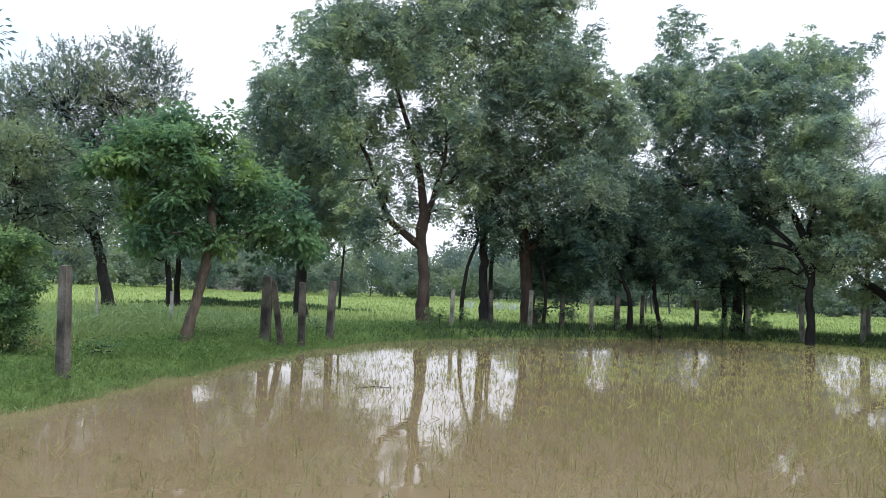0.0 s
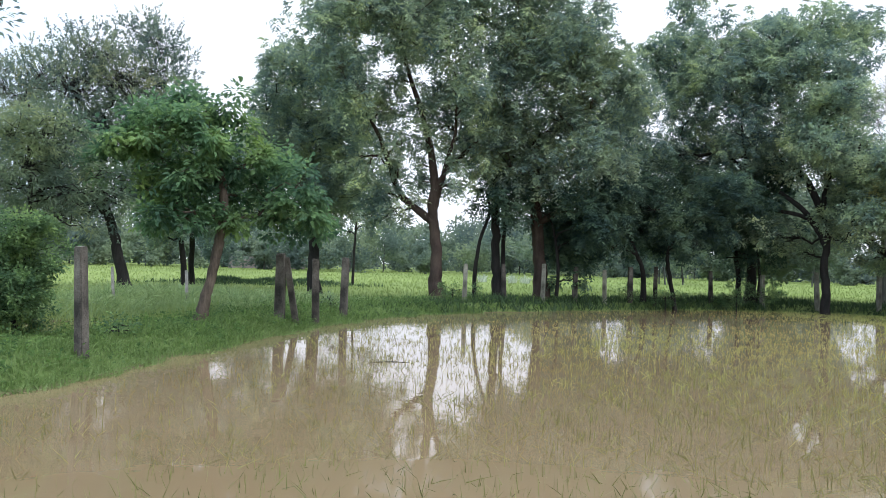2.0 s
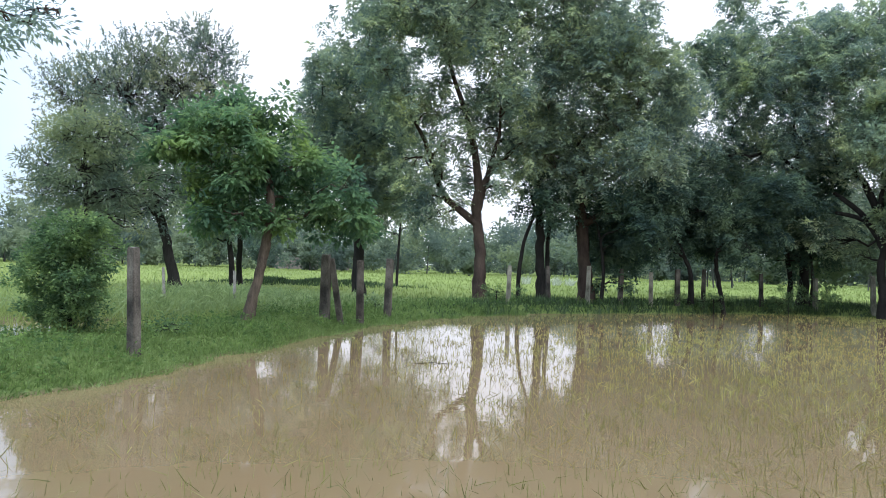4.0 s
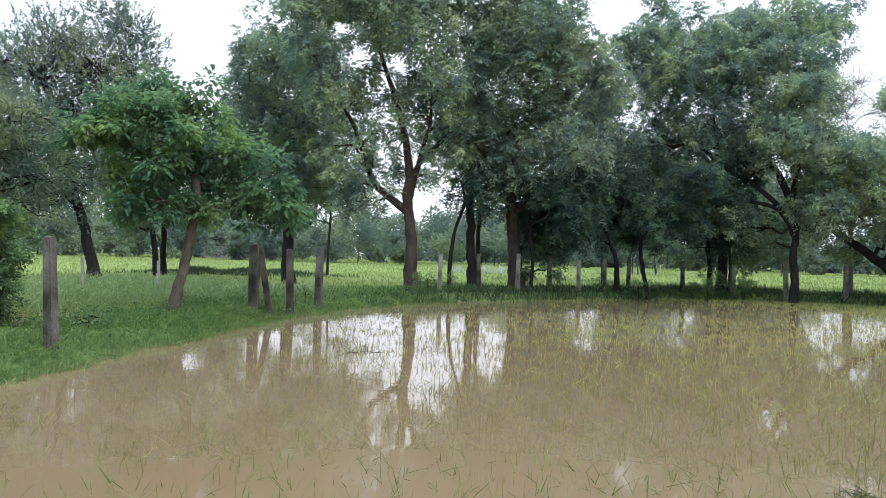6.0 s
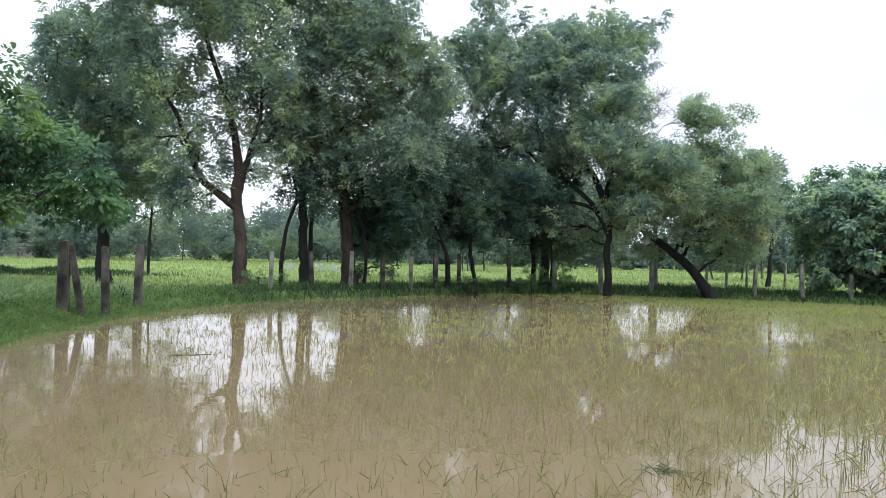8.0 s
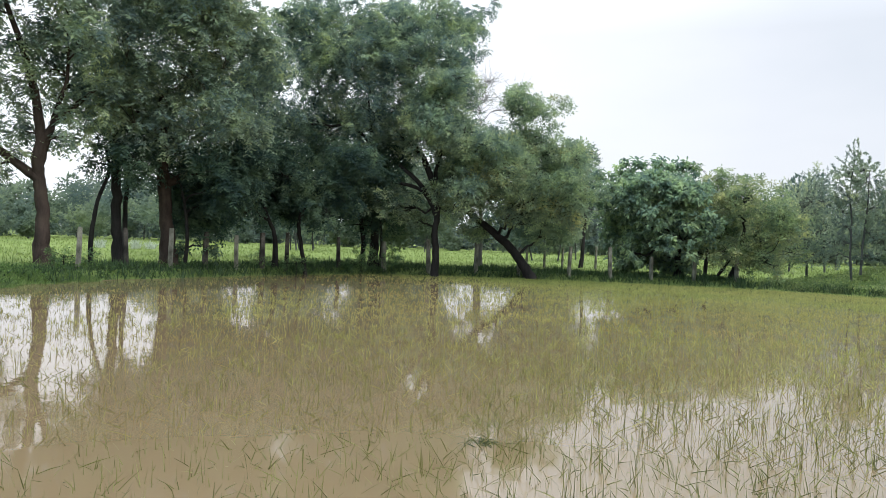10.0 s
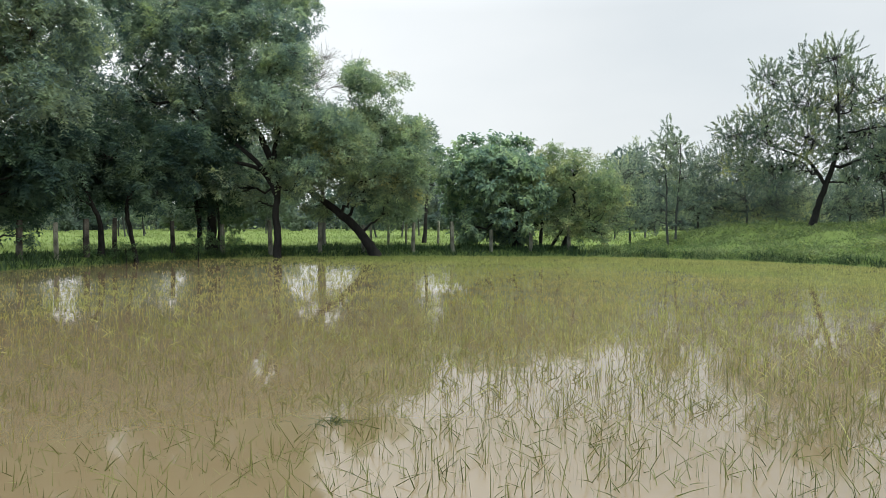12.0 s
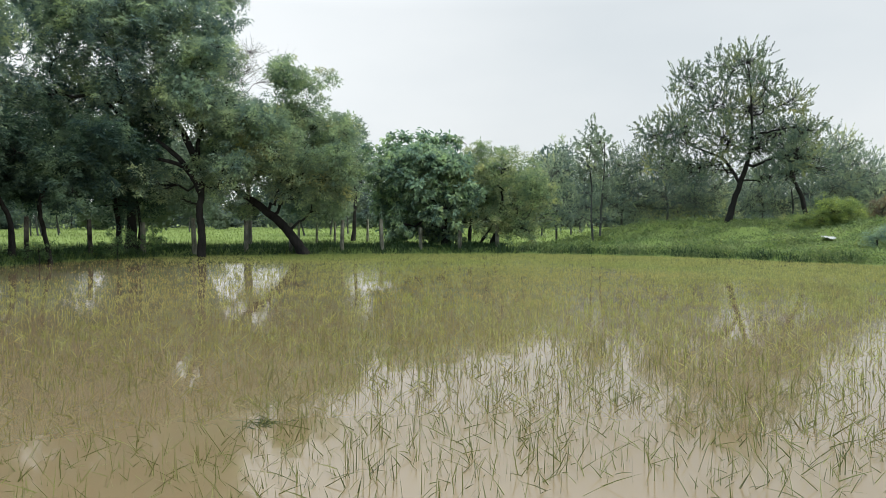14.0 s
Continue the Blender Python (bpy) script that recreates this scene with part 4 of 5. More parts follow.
     "airy", ACACIA_DARK, BARK_DARK, twigs=0.5, density=1.35, seed=13)
tree("young_tree", "slender young tree with feathery yellow-green leaves",
     radians(-29.76), 15.5,
     [(0.04, 0.24, 0.06), (-0.03, 1.39, 0.055), (-0.08, 2.23, 0.05), (-0.13, 2.96, 0.04), (-0.18, 3.69, 0.025), (-0.19, 4.33, 0.015)],
     [(-0.16, 4.07, 0.36), (-0.46, 3.82, 0.48), (0.15, 3.78, 0.5), (-0.2, 3.27, 0.56), (0.41, 3.33, 0.46), (-0.6, 2.87, 0.48), (0.1, 2.77, 0.53), (0.73, 2.82, 0.35), (0.4, 2.42, 0.41), (-0.53, 2.31, 0.48), (-0.16, 2.23, 0.42), (-0.09, 3.87, 0.59), (0.47, 3.61, 0.53), (-0.25, 3.13, 0.59), (0.4, 2.87, 0.53), (1.06, 3.24, 0.4), (1.27, 2.72, 0.38), (-0.04, 2.32, 0.49), (0.71, 2.15, 0.4), (0.26, 4.22, 0.4), (-0.45, 3.73, 0.49), (-0.77, 2.98, 0.59), (0.74, 4.02, 0.35), (1.41, 3.16, 0.26)],
     "feather", FEATHER, BARK_DARK, depth=0.5, density=1.6, seed=14)
tree("shrub", "dense small-leaved green shrub on the grassy bund",
     radians(-31.11), 14.2,
     [(0.02, 0.21, 0.13), (-0.01, 0.45, 0.11), (-0.01, 0.83, 0.08), (-0.02, 1.4, 0.05), (0.07, 1.98, 0.03)],
     [(0.07, 2.02, 0.48), (-0.05, 1.49, 0.67), (-0.23, 1.07, 0.61), (0.23, 1.07, 0.54), (0.04, 0.69, 0.51), (0.31, 1.65, 0.54), (-0.41, 1.53, 0.42), (0.54, 1.9, 0.34), (-0.29, 0.64, 0.36), (0.27, 2.18, 0.35), (0.48, 1.32, 0.31), (-0.13, 1.78, 0.48), (0.13, 1.4, 0.54), (-0.09, 0.83, 0.54), (0.25, 0.74, 0.41), (-0.28, 1.3, 0.48)],
     "bush", BUSHLEAF, BARK_DARK, "shrub", depth=0.6, density=1.5, seed=15)
tree("broadleaf_tree", "young broad-leaved green tree with leaning pale trunk",
     radians(-18.94), 16.9,
     [(0, 0.22, 0.11), (0.09, 0.7, 0.105), (0.21, 1.25, 0.1), (0.32, 1.81, 0.108), (0.35, 2.18, 0.105), (0.45, 2.8, 0.1), (0.32, 3.47, 0.085), (0.09, 4.13, 0.05), (-0, 4.74, 0.03)],
     [(-0.75, 4.78, 0.62), (-0.08, 5.04, 0.53), (-1.39, 4.34, 0.66), (-1.86, 3.94, 0.6), (-2.1, 3.56, 0.42), (-0.92, 3.79, 0.71), (-0.2, 4.1, 0.61), (0.49, 4.92, 0.42), (-0.42, 3.1, 0.64), (-0.56, 2.61, 0.52), (0.12, 2.71, 0.49), (0.95, 3.71, 0.63), (1.55, 3.89, 0.62), (1.95, 3.29, 0.62), (1.35, 3.05, 0.56), (2.29, 2.8, 0.5), (0.78, 2.51, 0.36), (-1.09, 2.99, 0.44), (0.49, 4.29, 0.51), (2.57, 2.43, 0.26), (-0.33, 3.47, 0.54), (0.24, 3.65, 0.48), (0.15, 3.15, 0.48), (0.74, 3.07, 0.54), (-0.95, 4.27, 0.56), (-0.39, 4.45, 0.55), (2.25, 2.41, 0.38), (-0.94, 2.46, 0.34), (1.44, 2.55, 0.39)],
     "broad", BROAD, BARK_PALE, depth=0.8, seed=16)
# the next two crowns hold unseen masses added to block sky in the water
tree("field_tree", "slim dark-trunked tree standing in the rice field",
     radians(-20.09), 44,
     [(0.04, 0.36, 0.17), (-0.18, 2.04, 0.15), (-0.35, 3.29, 0.13), (-0.6, 4.53, 0.09)],
     [(-0.45, 4.54, 1.31), (-1.09, 5.44, 1.32), (0.04, 6.16, 1.31), (-1.61, 4.46, 0.94), (-0.96, 3.25, 1.09), (-1.52, 2.91, 0.86), (-0.06, 2.99, 0.77), (-1.86, 3.82, 1.02), (-0.6, 7.4, 1.4), (-1.8, 6.4, 1.4), (-2.6, 5.0, 1.3), (-1.0, 8.6, 1.2)],
     "neem", NEEM_DARK, BARK_DARK, seed=17)
tree("field_tree", "slim dark-trunked tree standing in the rice field",
     radians(-19.59), 46,
     [(-0.05, 0.32, 0.17), (-0.07, 2.09, 0.15), (-0.04, 3.74, 0.13), (-0.05, 5.4, 0.09)],
     [(0.01, 5.4, 1.36), (0.73, 6.46, 1.35), (-0.71, 7, 1.37), (0.4, 4.1, 1.36), (2.02, 3.54, 1.26), (3.28, 4.29, 1.33), (2.57, 5.26, 1.34), (1.09, 3.15, 0.87), (1.6, 6.6, 1.5), (2.9, 7.2, 1.5), (0.4, 8.2, 1.5), (1.9, 8.6, 1.5), (3.6, 8.6, 1.3), (4.2, 6.6, 1.4), (3.9, 5.2, 1.2)],
     "neem", NEEM_DARK, BARK_DARK, seed=18)
tree("field_tree", "thin light green tree standing in the rice field",
     radians(-7.86), 50,
     [(0.01, 0.69, 0.1), (0.04, 2.27, 0.085), (0.11, 3.78, 0.07), (0.13, 5.67, 0.05)],
     [(0.01, 5.67, 1.16), (-0.72, 5.44, 0.91), (0.9, 6.67, 0.99), (0.12, 7.19, 0.99), (1.72, 5.38, 1.16), (1.4, 4.22, 0.83), (-1.23, 4.46, 1.08), (0.8, 4.95, 0.99), (-0.45, 3.75, 0.75)],
     "fine", OLIVE, BARK_DARK, seed=19)
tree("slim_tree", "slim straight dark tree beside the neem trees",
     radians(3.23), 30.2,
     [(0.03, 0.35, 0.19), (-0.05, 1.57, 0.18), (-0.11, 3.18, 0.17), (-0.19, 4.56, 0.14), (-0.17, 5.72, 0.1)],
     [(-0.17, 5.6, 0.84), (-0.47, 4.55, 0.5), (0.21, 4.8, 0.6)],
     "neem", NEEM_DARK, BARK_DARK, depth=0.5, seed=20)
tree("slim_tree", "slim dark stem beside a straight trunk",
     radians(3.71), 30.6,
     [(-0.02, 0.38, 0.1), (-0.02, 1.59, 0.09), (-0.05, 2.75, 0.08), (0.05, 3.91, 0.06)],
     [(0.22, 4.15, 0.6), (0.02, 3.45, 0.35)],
     "neem", NEEM_SHADED, BARK_DARK, depth=0.5, seed=21)
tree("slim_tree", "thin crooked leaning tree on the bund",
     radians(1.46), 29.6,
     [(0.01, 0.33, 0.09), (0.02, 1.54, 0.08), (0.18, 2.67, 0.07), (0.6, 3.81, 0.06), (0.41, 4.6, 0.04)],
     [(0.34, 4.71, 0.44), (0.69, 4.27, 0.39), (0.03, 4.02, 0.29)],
     "neem", NEEM_SHADED, BARK_DARK, depth=0.4, seed=22)
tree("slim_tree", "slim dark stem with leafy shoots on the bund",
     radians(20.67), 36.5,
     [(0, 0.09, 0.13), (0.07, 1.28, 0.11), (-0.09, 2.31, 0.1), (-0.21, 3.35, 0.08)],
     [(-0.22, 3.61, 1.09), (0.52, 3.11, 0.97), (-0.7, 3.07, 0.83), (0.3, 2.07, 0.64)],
     "neem", NEEM_SHADED, BARK_DARK, depth=0.5, seed=23)
tree("field_tree", "pale feathery tree standing beyond the bund",
     radians(37.27), 60,
     [(0.13, 0.6, 0.16), (0.27, 2.14, 0.14), (0.38, 4.4, 0.11), (0.17, 6.65, 0.07)],
     [(-0.05, 8.44, 1.29), (-0.94, 8.88, 1.19), (0.62, 7.1, 1.29), (-0.51, 5.74, 1.49), (0.83, 4.85, 1.29), (-1.39, 7.53, 1.2), (0.85, 8.68, 0.59)],
     "fine", ACACIA, BARK_DARK, density=1.5, seed=24)
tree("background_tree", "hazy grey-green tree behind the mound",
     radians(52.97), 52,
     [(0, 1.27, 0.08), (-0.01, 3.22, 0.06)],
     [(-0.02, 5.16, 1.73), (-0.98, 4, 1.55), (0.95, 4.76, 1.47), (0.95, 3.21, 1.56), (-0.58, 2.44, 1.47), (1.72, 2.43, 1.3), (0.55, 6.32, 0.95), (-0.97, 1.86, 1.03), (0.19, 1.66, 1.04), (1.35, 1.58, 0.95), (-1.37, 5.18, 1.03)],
     "far", PALE, BARK_PALE_HAZED, seed=25)
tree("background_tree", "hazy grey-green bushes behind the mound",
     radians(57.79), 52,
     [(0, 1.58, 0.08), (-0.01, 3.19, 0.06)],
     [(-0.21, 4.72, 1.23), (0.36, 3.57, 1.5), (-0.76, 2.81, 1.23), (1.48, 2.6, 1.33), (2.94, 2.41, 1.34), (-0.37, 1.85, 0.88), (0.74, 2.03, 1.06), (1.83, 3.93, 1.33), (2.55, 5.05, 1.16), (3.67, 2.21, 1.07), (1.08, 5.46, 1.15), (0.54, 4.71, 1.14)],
     "far", PALE, BARK_PALE_HAZED, seed=26)
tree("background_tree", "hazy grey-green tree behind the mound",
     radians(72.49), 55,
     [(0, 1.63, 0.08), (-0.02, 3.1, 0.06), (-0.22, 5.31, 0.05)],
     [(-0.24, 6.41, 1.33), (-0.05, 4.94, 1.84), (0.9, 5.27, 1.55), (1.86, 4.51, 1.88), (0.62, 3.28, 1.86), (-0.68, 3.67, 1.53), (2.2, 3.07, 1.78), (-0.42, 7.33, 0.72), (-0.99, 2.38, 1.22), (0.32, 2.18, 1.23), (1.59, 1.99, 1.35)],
     "far", PALE, BARK_PALE_HAZED, seed=27)
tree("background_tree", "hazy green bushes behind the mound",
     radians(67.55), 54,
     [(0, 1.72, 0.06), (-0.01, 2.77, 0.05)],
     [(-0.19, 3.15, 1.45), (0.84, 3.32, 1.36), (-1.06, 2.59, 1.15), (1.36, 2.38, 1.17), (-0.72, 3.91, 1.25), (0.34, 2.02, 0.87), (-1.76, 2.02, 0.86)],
     "far", PALE, BARK_PALE_HAZED, seed=28)
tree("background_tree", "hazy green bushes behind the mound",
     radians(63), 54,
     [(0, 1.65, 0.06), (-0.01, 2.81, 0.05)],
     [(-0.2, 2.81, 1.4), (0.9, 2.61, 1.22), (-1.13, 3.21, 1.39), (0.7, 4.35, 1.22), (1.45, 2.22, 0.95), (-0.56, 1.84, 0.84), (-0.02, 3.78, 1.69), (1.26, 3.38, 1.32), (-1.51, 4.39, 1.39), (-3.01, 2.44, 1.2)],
     "far", PALE, BARK_PALE_HAZED, seed=29)
tree("background_tree", "dense grey-green thorny bushes behind the mound",
     radians(69.46), 52,
     [(0, 1.3, 0.08), (0.05, 2.4, 0.06), (-0.1, 3.6, 0.04)],
     [(-1.57, 3.98, 1.27), (-0, 4.63, 1.27), (1.82, 5.07, 1.27), (0.93, 3.38, 1.27), (-0.93, 2.9, 1.11), (2.72, 3.84, 1.27), (2.41, 5.89, 0.95)],
     "fine", ACACIA_DARK, BARK_PALE_HAZED, density=1.25, twigs=0.4, seed=53)
tree("background_tree", "dense grey-green thorny bushes behind the mound",
     radians(61.05), 50,
     [(0, 1.3, 0.08), (0.05, 2.4, 0.06), (-0.1, 3.6, 0.04)],
     [(-2.76, 5.22, 1.22), (-1.37, 5.71, 1.29), (0, 4.77, 1.37), (1.68, 4.19, 1.37), (-2.06, 3.56, 1.22), (2.99, 3.63, 1.22), (-3.46, 3.96, 1.06), (-0.16, 3.34, 1.29), (1.68, 2.77, 1.14), (-3.11, 2.67, 0.99), (-0.85, 2.45, 0.99)],
     "fine", ACACIA_DARK, BARK_PALE_HAZED, density=1.25, twigs=0.4, seed=52)
tree("shrub", "yellow-green shrub on top of the mound",
     radians(72.16), 40,
     [(0, 1.3, 0.05), (-0, 1.76, 0.04)],
     [(-0.13, 2.11, 0.89), (0.46, 1.94, 0.82), (-0.72, 1.76, 0.66), (0.82, 1.68, 0.56), (-1.33, 1.63, 0.51), (-1.9, 1.55, 0.4), (-0.44, 2.38, 0.52), (0.23, 1.57, 0.6), (0.23, 2.16, 0.61), (-0.24, 1.79, 0.55), (0.7, 1.94, 0.61), (-0.72, 1.63, 0.43), (-1.33, 1.63, 0.33), (0.46, 2.37, 0.43)],
     "bush", SHRUB_LEAF, BARK_DARK, "shrub", depth=0.5, seed=30)
tree("shrub", "silvery green shrub on the mound's slope",
     radians(74.57), 34,
     [(0, 0.5, 0.05), (-0, 0.84, 0.04)],
     [(-0.04, 0.95, 0.48), (0.3, 1, 0.58), (-0.23, 0.72, 0.32)],
     "bush", GREYLEAF, BARK_DARK, "shrub", depth=0.5, seed=31)
tree("shrub", "low green shrub on top of the mound",
     radians(69.9), 42,
     [(0, 1.34, 0.05), (-0, 1.63, 0.04)],
     [(-0.13, 1.69, 0.5), (0.38, 1.77, 0.46), (-0.52, 1.57, 0.38)],
     "bush", OLIVE, BARK_DARK, "shrub", depth=0.5, seed=32)
tree("shrub", "reddish-brown drying shrub behind the mound",
     radians(74.86), 46,
     [(0, 1.74, 0.05), (-0, 2.17, 0.04)],
     [(-0.19, 2.29, 0.57), (0.25, 2.4, 0.66), (-0.37, 2.11, 0.39)],
     "bush", RUSTY, BARK_DARK, "shrub", depth=0.5, seed=33)
tree("weed_clump", "leafy green weed clump on the bund",
     radians(-24.36), 13.6,
     [(0, 0.25, 0.01), (-0.01, 0.42, 0.008)],
     [(-0.09, 0.42, 0.17), (0.08, 0.45, 0.17), (0.17, 0.36, 0.12), (-0.17, 0.36, 0.11)],
     "bush", BUSHLEAF, BARK_DARK, "weeds", depth=0.4, seed=34)
tree("weed_clump", "leafy dark weeds at the foot of trees",
     radians(20.62), 34.5,
     [(0.01, 0.17, 0.02), (-0.01, 0.68, 0.02)],
     [(-0.23, 0.67, 0.6), (0.34, 0.78, 0.55), (1.46, 1.01, 0.37), (-0.58, 0.53, 0.42), (1.68, 0.85, 0.31), (1.24, 0.68, 0.43)],
     "bush", BUSHLEAF, BARK_DARK, "weeds", depth=0.4, seed=35)
tree("weed_clump", "leafy green weeds at the neem's foot",
     radians(-0.16), 27.6,
     [(0.01, 0.42, 0.02), (-0, 0.75, 0.02)],
     [(-0.21, 0.77, 0.34), (0.31, 0.73, 0.32), (-0.31, 0.55, 0.27)],
     "bush", BUSHLEAF, BARK_DARK, "weeds", depth=0.4, seed=36)
tree("weed_clump", "dark leafy weeds at a fence post's foot",
     radians(1.44), 28,
     [(0.01, 0.44, 0.02), (0, 0.69, 0.02)],
     [(0.07, 0.65, 0.23), (0.16, 0.87, 0.18)],
     "bush", BUSHLEAF, BARK_DARK, "weeds", depth=0.4, seed=37)
tree("weed_clump", "leafy dark weeds under the small trees",
     radians(15.73), 32,
     [(0.01, 0.2, 0.02), (-0, 0.6, 0.02)],
     [(-0.23, 0.52, 0.38), (0.33, 0.55, 0.38), (-1.37, 0.52, 0.32), (-1.6, 0.75, 0.27)],
     "bush", BUSHLEAF, BARK_DARK, "weeds", depth=0.4, seed=38)
tree("weed_clump", "light green leafy weed between fence posts",
     radians(-9.45), 21.5,
     [(0.01, 0.22, 0.015), (0, 0.49, 0.01)],
     [(-0.1, 0.6, 0.14), (0.06, 0.54, 0.14), (0.16, 0.42, 0.11)],
     "bush", OLIVE, BARK_DARK, "weeds", depth=0.3, seed=39)
tree("thin_tree", "nearly bare grey tree with fans of fine twigs",
     radians(29.63), 40,
     [(-0.01, -0.1, 0.14), (0.07, 1.96, 0.12), (-0.02, 4.3, 0.09), (-0.22, 6.92, 0.06), (-0.14, 8.2, 0.03)],
     [(-0.19, 10.03, 0.67), (0.27, 10.3, 0.55), (-0.6, 9.65, 0.67), (-1, 9.14, 0.73), (0.12, 9.52, 0.55), (-1.29, 9.8, 0.49), (-0.32, 9.11, 0.67), (1.57, 9.45, 0.46), (1.31, 8.89, 0.49), (1.83, 9.81, 0.33), (1.04, 9.28, 0.4), (1.46, 10.03, 0.3)],
     "wisp", ACACIA, BARK_ASH, depth=0.4, twigs=1.0, stems=[[(-0.02, 4.3, 0.06), (0.6, 6.2, 0.04), (1.0, 7.8, 0.02)]], seed=40)
tree("neem_tree", "neem tree beside the bund with overhanging leafy branch",
     radians(-45.18), 6.5,
     [(0.06, -0.06, 0.16), (0.02, 1.03, 0.15), (0.03, 1.94, 0.13), (0.05, 2.69, 0.11), (0.17, 3.21, 0.09)],
     [(1.33, 3.53, 0.21), (1.4, 3.53, 0.13), (1.18, 3.39, 0.25), (1.31, 3.4, 0.11), (0.92, 3.49, 0.38), (0.63, 3.17, 0.46), (0.25, 3.46, 0.55), (-0.08, 3.21, 0.65), (-0.27, 2.88, 0.6), (0, 3.8, 0.64), (1.48, 3.54, 0.06)],
     "pinnate", NEEM_DARK, BARK_BROWN, depth=0.6, seed=41)

# ---- fence posts ----


def fence_post(label, x, y, top, width, lean_x=0.0, lean_y=0.0, twist=0.0, seed=0, surface=None, group="concrete fence posts along the bund", holes=True):
    """A square precast post, slightly tapered, with worn edges, a chipped head and wire holes."""
    rng = np.random.default_rng(500 + seed)
    z0 = float(ground_height(x, y)) - 0.12
    h = top - z0
    bm = bmesh.new()
    bmesh.ops.create_cube(bm, size=1)
    for v in bm.verts:
        k = 1.0 if v.co.z < 0 else 0.86
        v.co = Vector((v.co.x * width * k, v.co.y * width * k, (v.co.z + 0.5) * h))
    bmesh.ops.bevel(bm, geom=bm.edges[:], offset=width * 0.09, segments=2, affect="EDGES")
    long_edges = [e for e in bm.edges if abs(e.verts[0].co.z - e.verts[1].co.z) > h * 0.5]
    bmesh.ops.subdivide_edges(bm, edges=long_edges, cuts=12, use_grid_fill=True)
    # rows of small wire holes sunk into the sides
    sides = [f for f in bm.faces if abs(f.normal.z) < 0.2 and f.calc_area() > 0.25 * width * h / 13 and 0.1 * h < f.calc_center_median().z < 0.96 * h]
    for f in sides[::2] if holes else []:
        mid, normal = f.calc_center_median(), f.normal.copy()
        bmesh.ops.inset_individual(bm, faces=[f], thickness=width * 0.1)
        for v in f.verts:
            v.co = mid + (v.co - mid).normalized() * width * 0.075
        bmesh.ops.inset_individual(bm, faces=[f], thickness=width * 0.008)
        for v in f.verts:
            v.co -= normal * width * 0.15
    for v in bm.verts:
        v.co += Vector(rng.normal(0, width * 0.006, 3))
        if v.co.z > h * 0.93:
            v.co.z -= abs(rng.normal(0, width * 0.10))
    for f in bm.faces:
        f.smooth = False
    me = bpy.data.meshes.new("fence_post")
    bm.to_mesh(me)
    bm.free()
    me.materials.append(surface or CONCRETE)
    ob = new("fence_post", me)
    ob.matrix_world = pose(x, y, z0, lean_y, lean_x, twist)
    tagged(ob, label, "fence post", group)
    return ob


fence_post("thick weathered grey concrete fence post on the grassy bund", -5.18, 10.33, 1.73, 0.154, -2.2, 1.2, -20, 0)
fence_post("weathered grey concrete fence post along the pond bund", -4.19, 17.80, 1.79, 0.232, -0.5, -1.2, -3, 1)
fence_post("weathered grey concrete fence post along the pond bund", -3.48, 18.67, 1.69, 0.193, -1.5, 1.2, 14, 2)
fence_post("weathered grey concrete fence post along the pond bund", -3.04, 20.36, 1.75, 0.196, 0.5, -1.2, -9, 3)
fence_post("short pale whitewashed post in tall grass", -9.62, 20.89, 1.31, 0.072, -4, 1.2, 8, 4, WHITEWASH)
fence_post("short pale whitewashed post in tall grass", -7.64, 21.16, 1.27, 0.077, -4, -1.2, -15, 5, WHITEWASH)
fence_post("pale grey concrete fence post along the pond bund", 0.35, 27.30, 1.69, 0.172, 1, 1.2, 2, 6, PALE_CONCRETE)
fence_post("weathered grey concrete fence post along the pond bund", 1.88, 28.14, 1.74, 0.163, -3, -1.2, 19, 7)
fence_post("pale grey concrete fence post along the pond bund", 3.43, 29.10, 1.79, 0.184, 1, 1.2, -4, 8, PALE_CONCRETE)
fence_post("weathered grey concrete fence post along the pond bund", 4.75, 29.62, 1.71, 0.189, 2, -1.2, 13, 9)
fence_post("pale grey concrete fence post along the pond bund", 6.10, 30.39, 1.63, 0.179, -1, 1.2, -10, 10, PALE_CONCRETE)
fence_post("weathered grey concrete fence post along the pond bund", 7.29, 31.06, 1.77, 0.201, 0, -1.2, 7, 11)
fence_post("weathered grey concrete fence post along the pond bund", 8.40, 31.40, 1.82, 0.187, 1, 1.2, -16, 12)
fence_post("weathered grey concrete fence post along the pond bund", 11.33, 33.12, 1.71, 0.165, -1, -1.2, 1, 13)
fence_post("pale grey concrete fence post along the pond bund", 13.67, 33.30, 1.59, 0.189, -2, 1.2, 18, 14, PALE_CONCRETE)
fence_post("pale grey concrete fence post along the pond bund", 15.89, 32.86, 1.77, 0.191, -2, -1.2, -5, 15, PALE_CONCRETE)
fence_post("pale grey concrete fence post along the pond bund", 18.09, 32.05, 1.71, 0.174, -1, 1.2, 12, 16, PALE_CONCRETE)
fence_post("pale grey concrete fence post along the pond bund", 20.04, 31.22, 1.52, 0.175, 2, -1.2, -11, 17, PALE_CONCRETE)
fence_post("pale grey concrete fence post along the pond bund", 22.07, 29.82, 1.66, 0.156, 2, 1.2, 6, 18, PALE_CONCRETE)
fence_post("pale grey concrete fence post along the pond bund", 23.65, 28.59, 1.71, 0.175, -2, -1.2, -17, 19, PALE_CONCRETE)
fence_post("pale grey concrete fence post along the pond bund", 25.22, 27.48, 1.31, 0.156, -1, 1.2, 0, 20, PALE_CONCRETE)
fence_post("pale grey concrete fence post along the pond bund", 26.79, 26.24, 1.36, 0.157, 1, -1.2, 17, 21, PALE_CONCRETE)
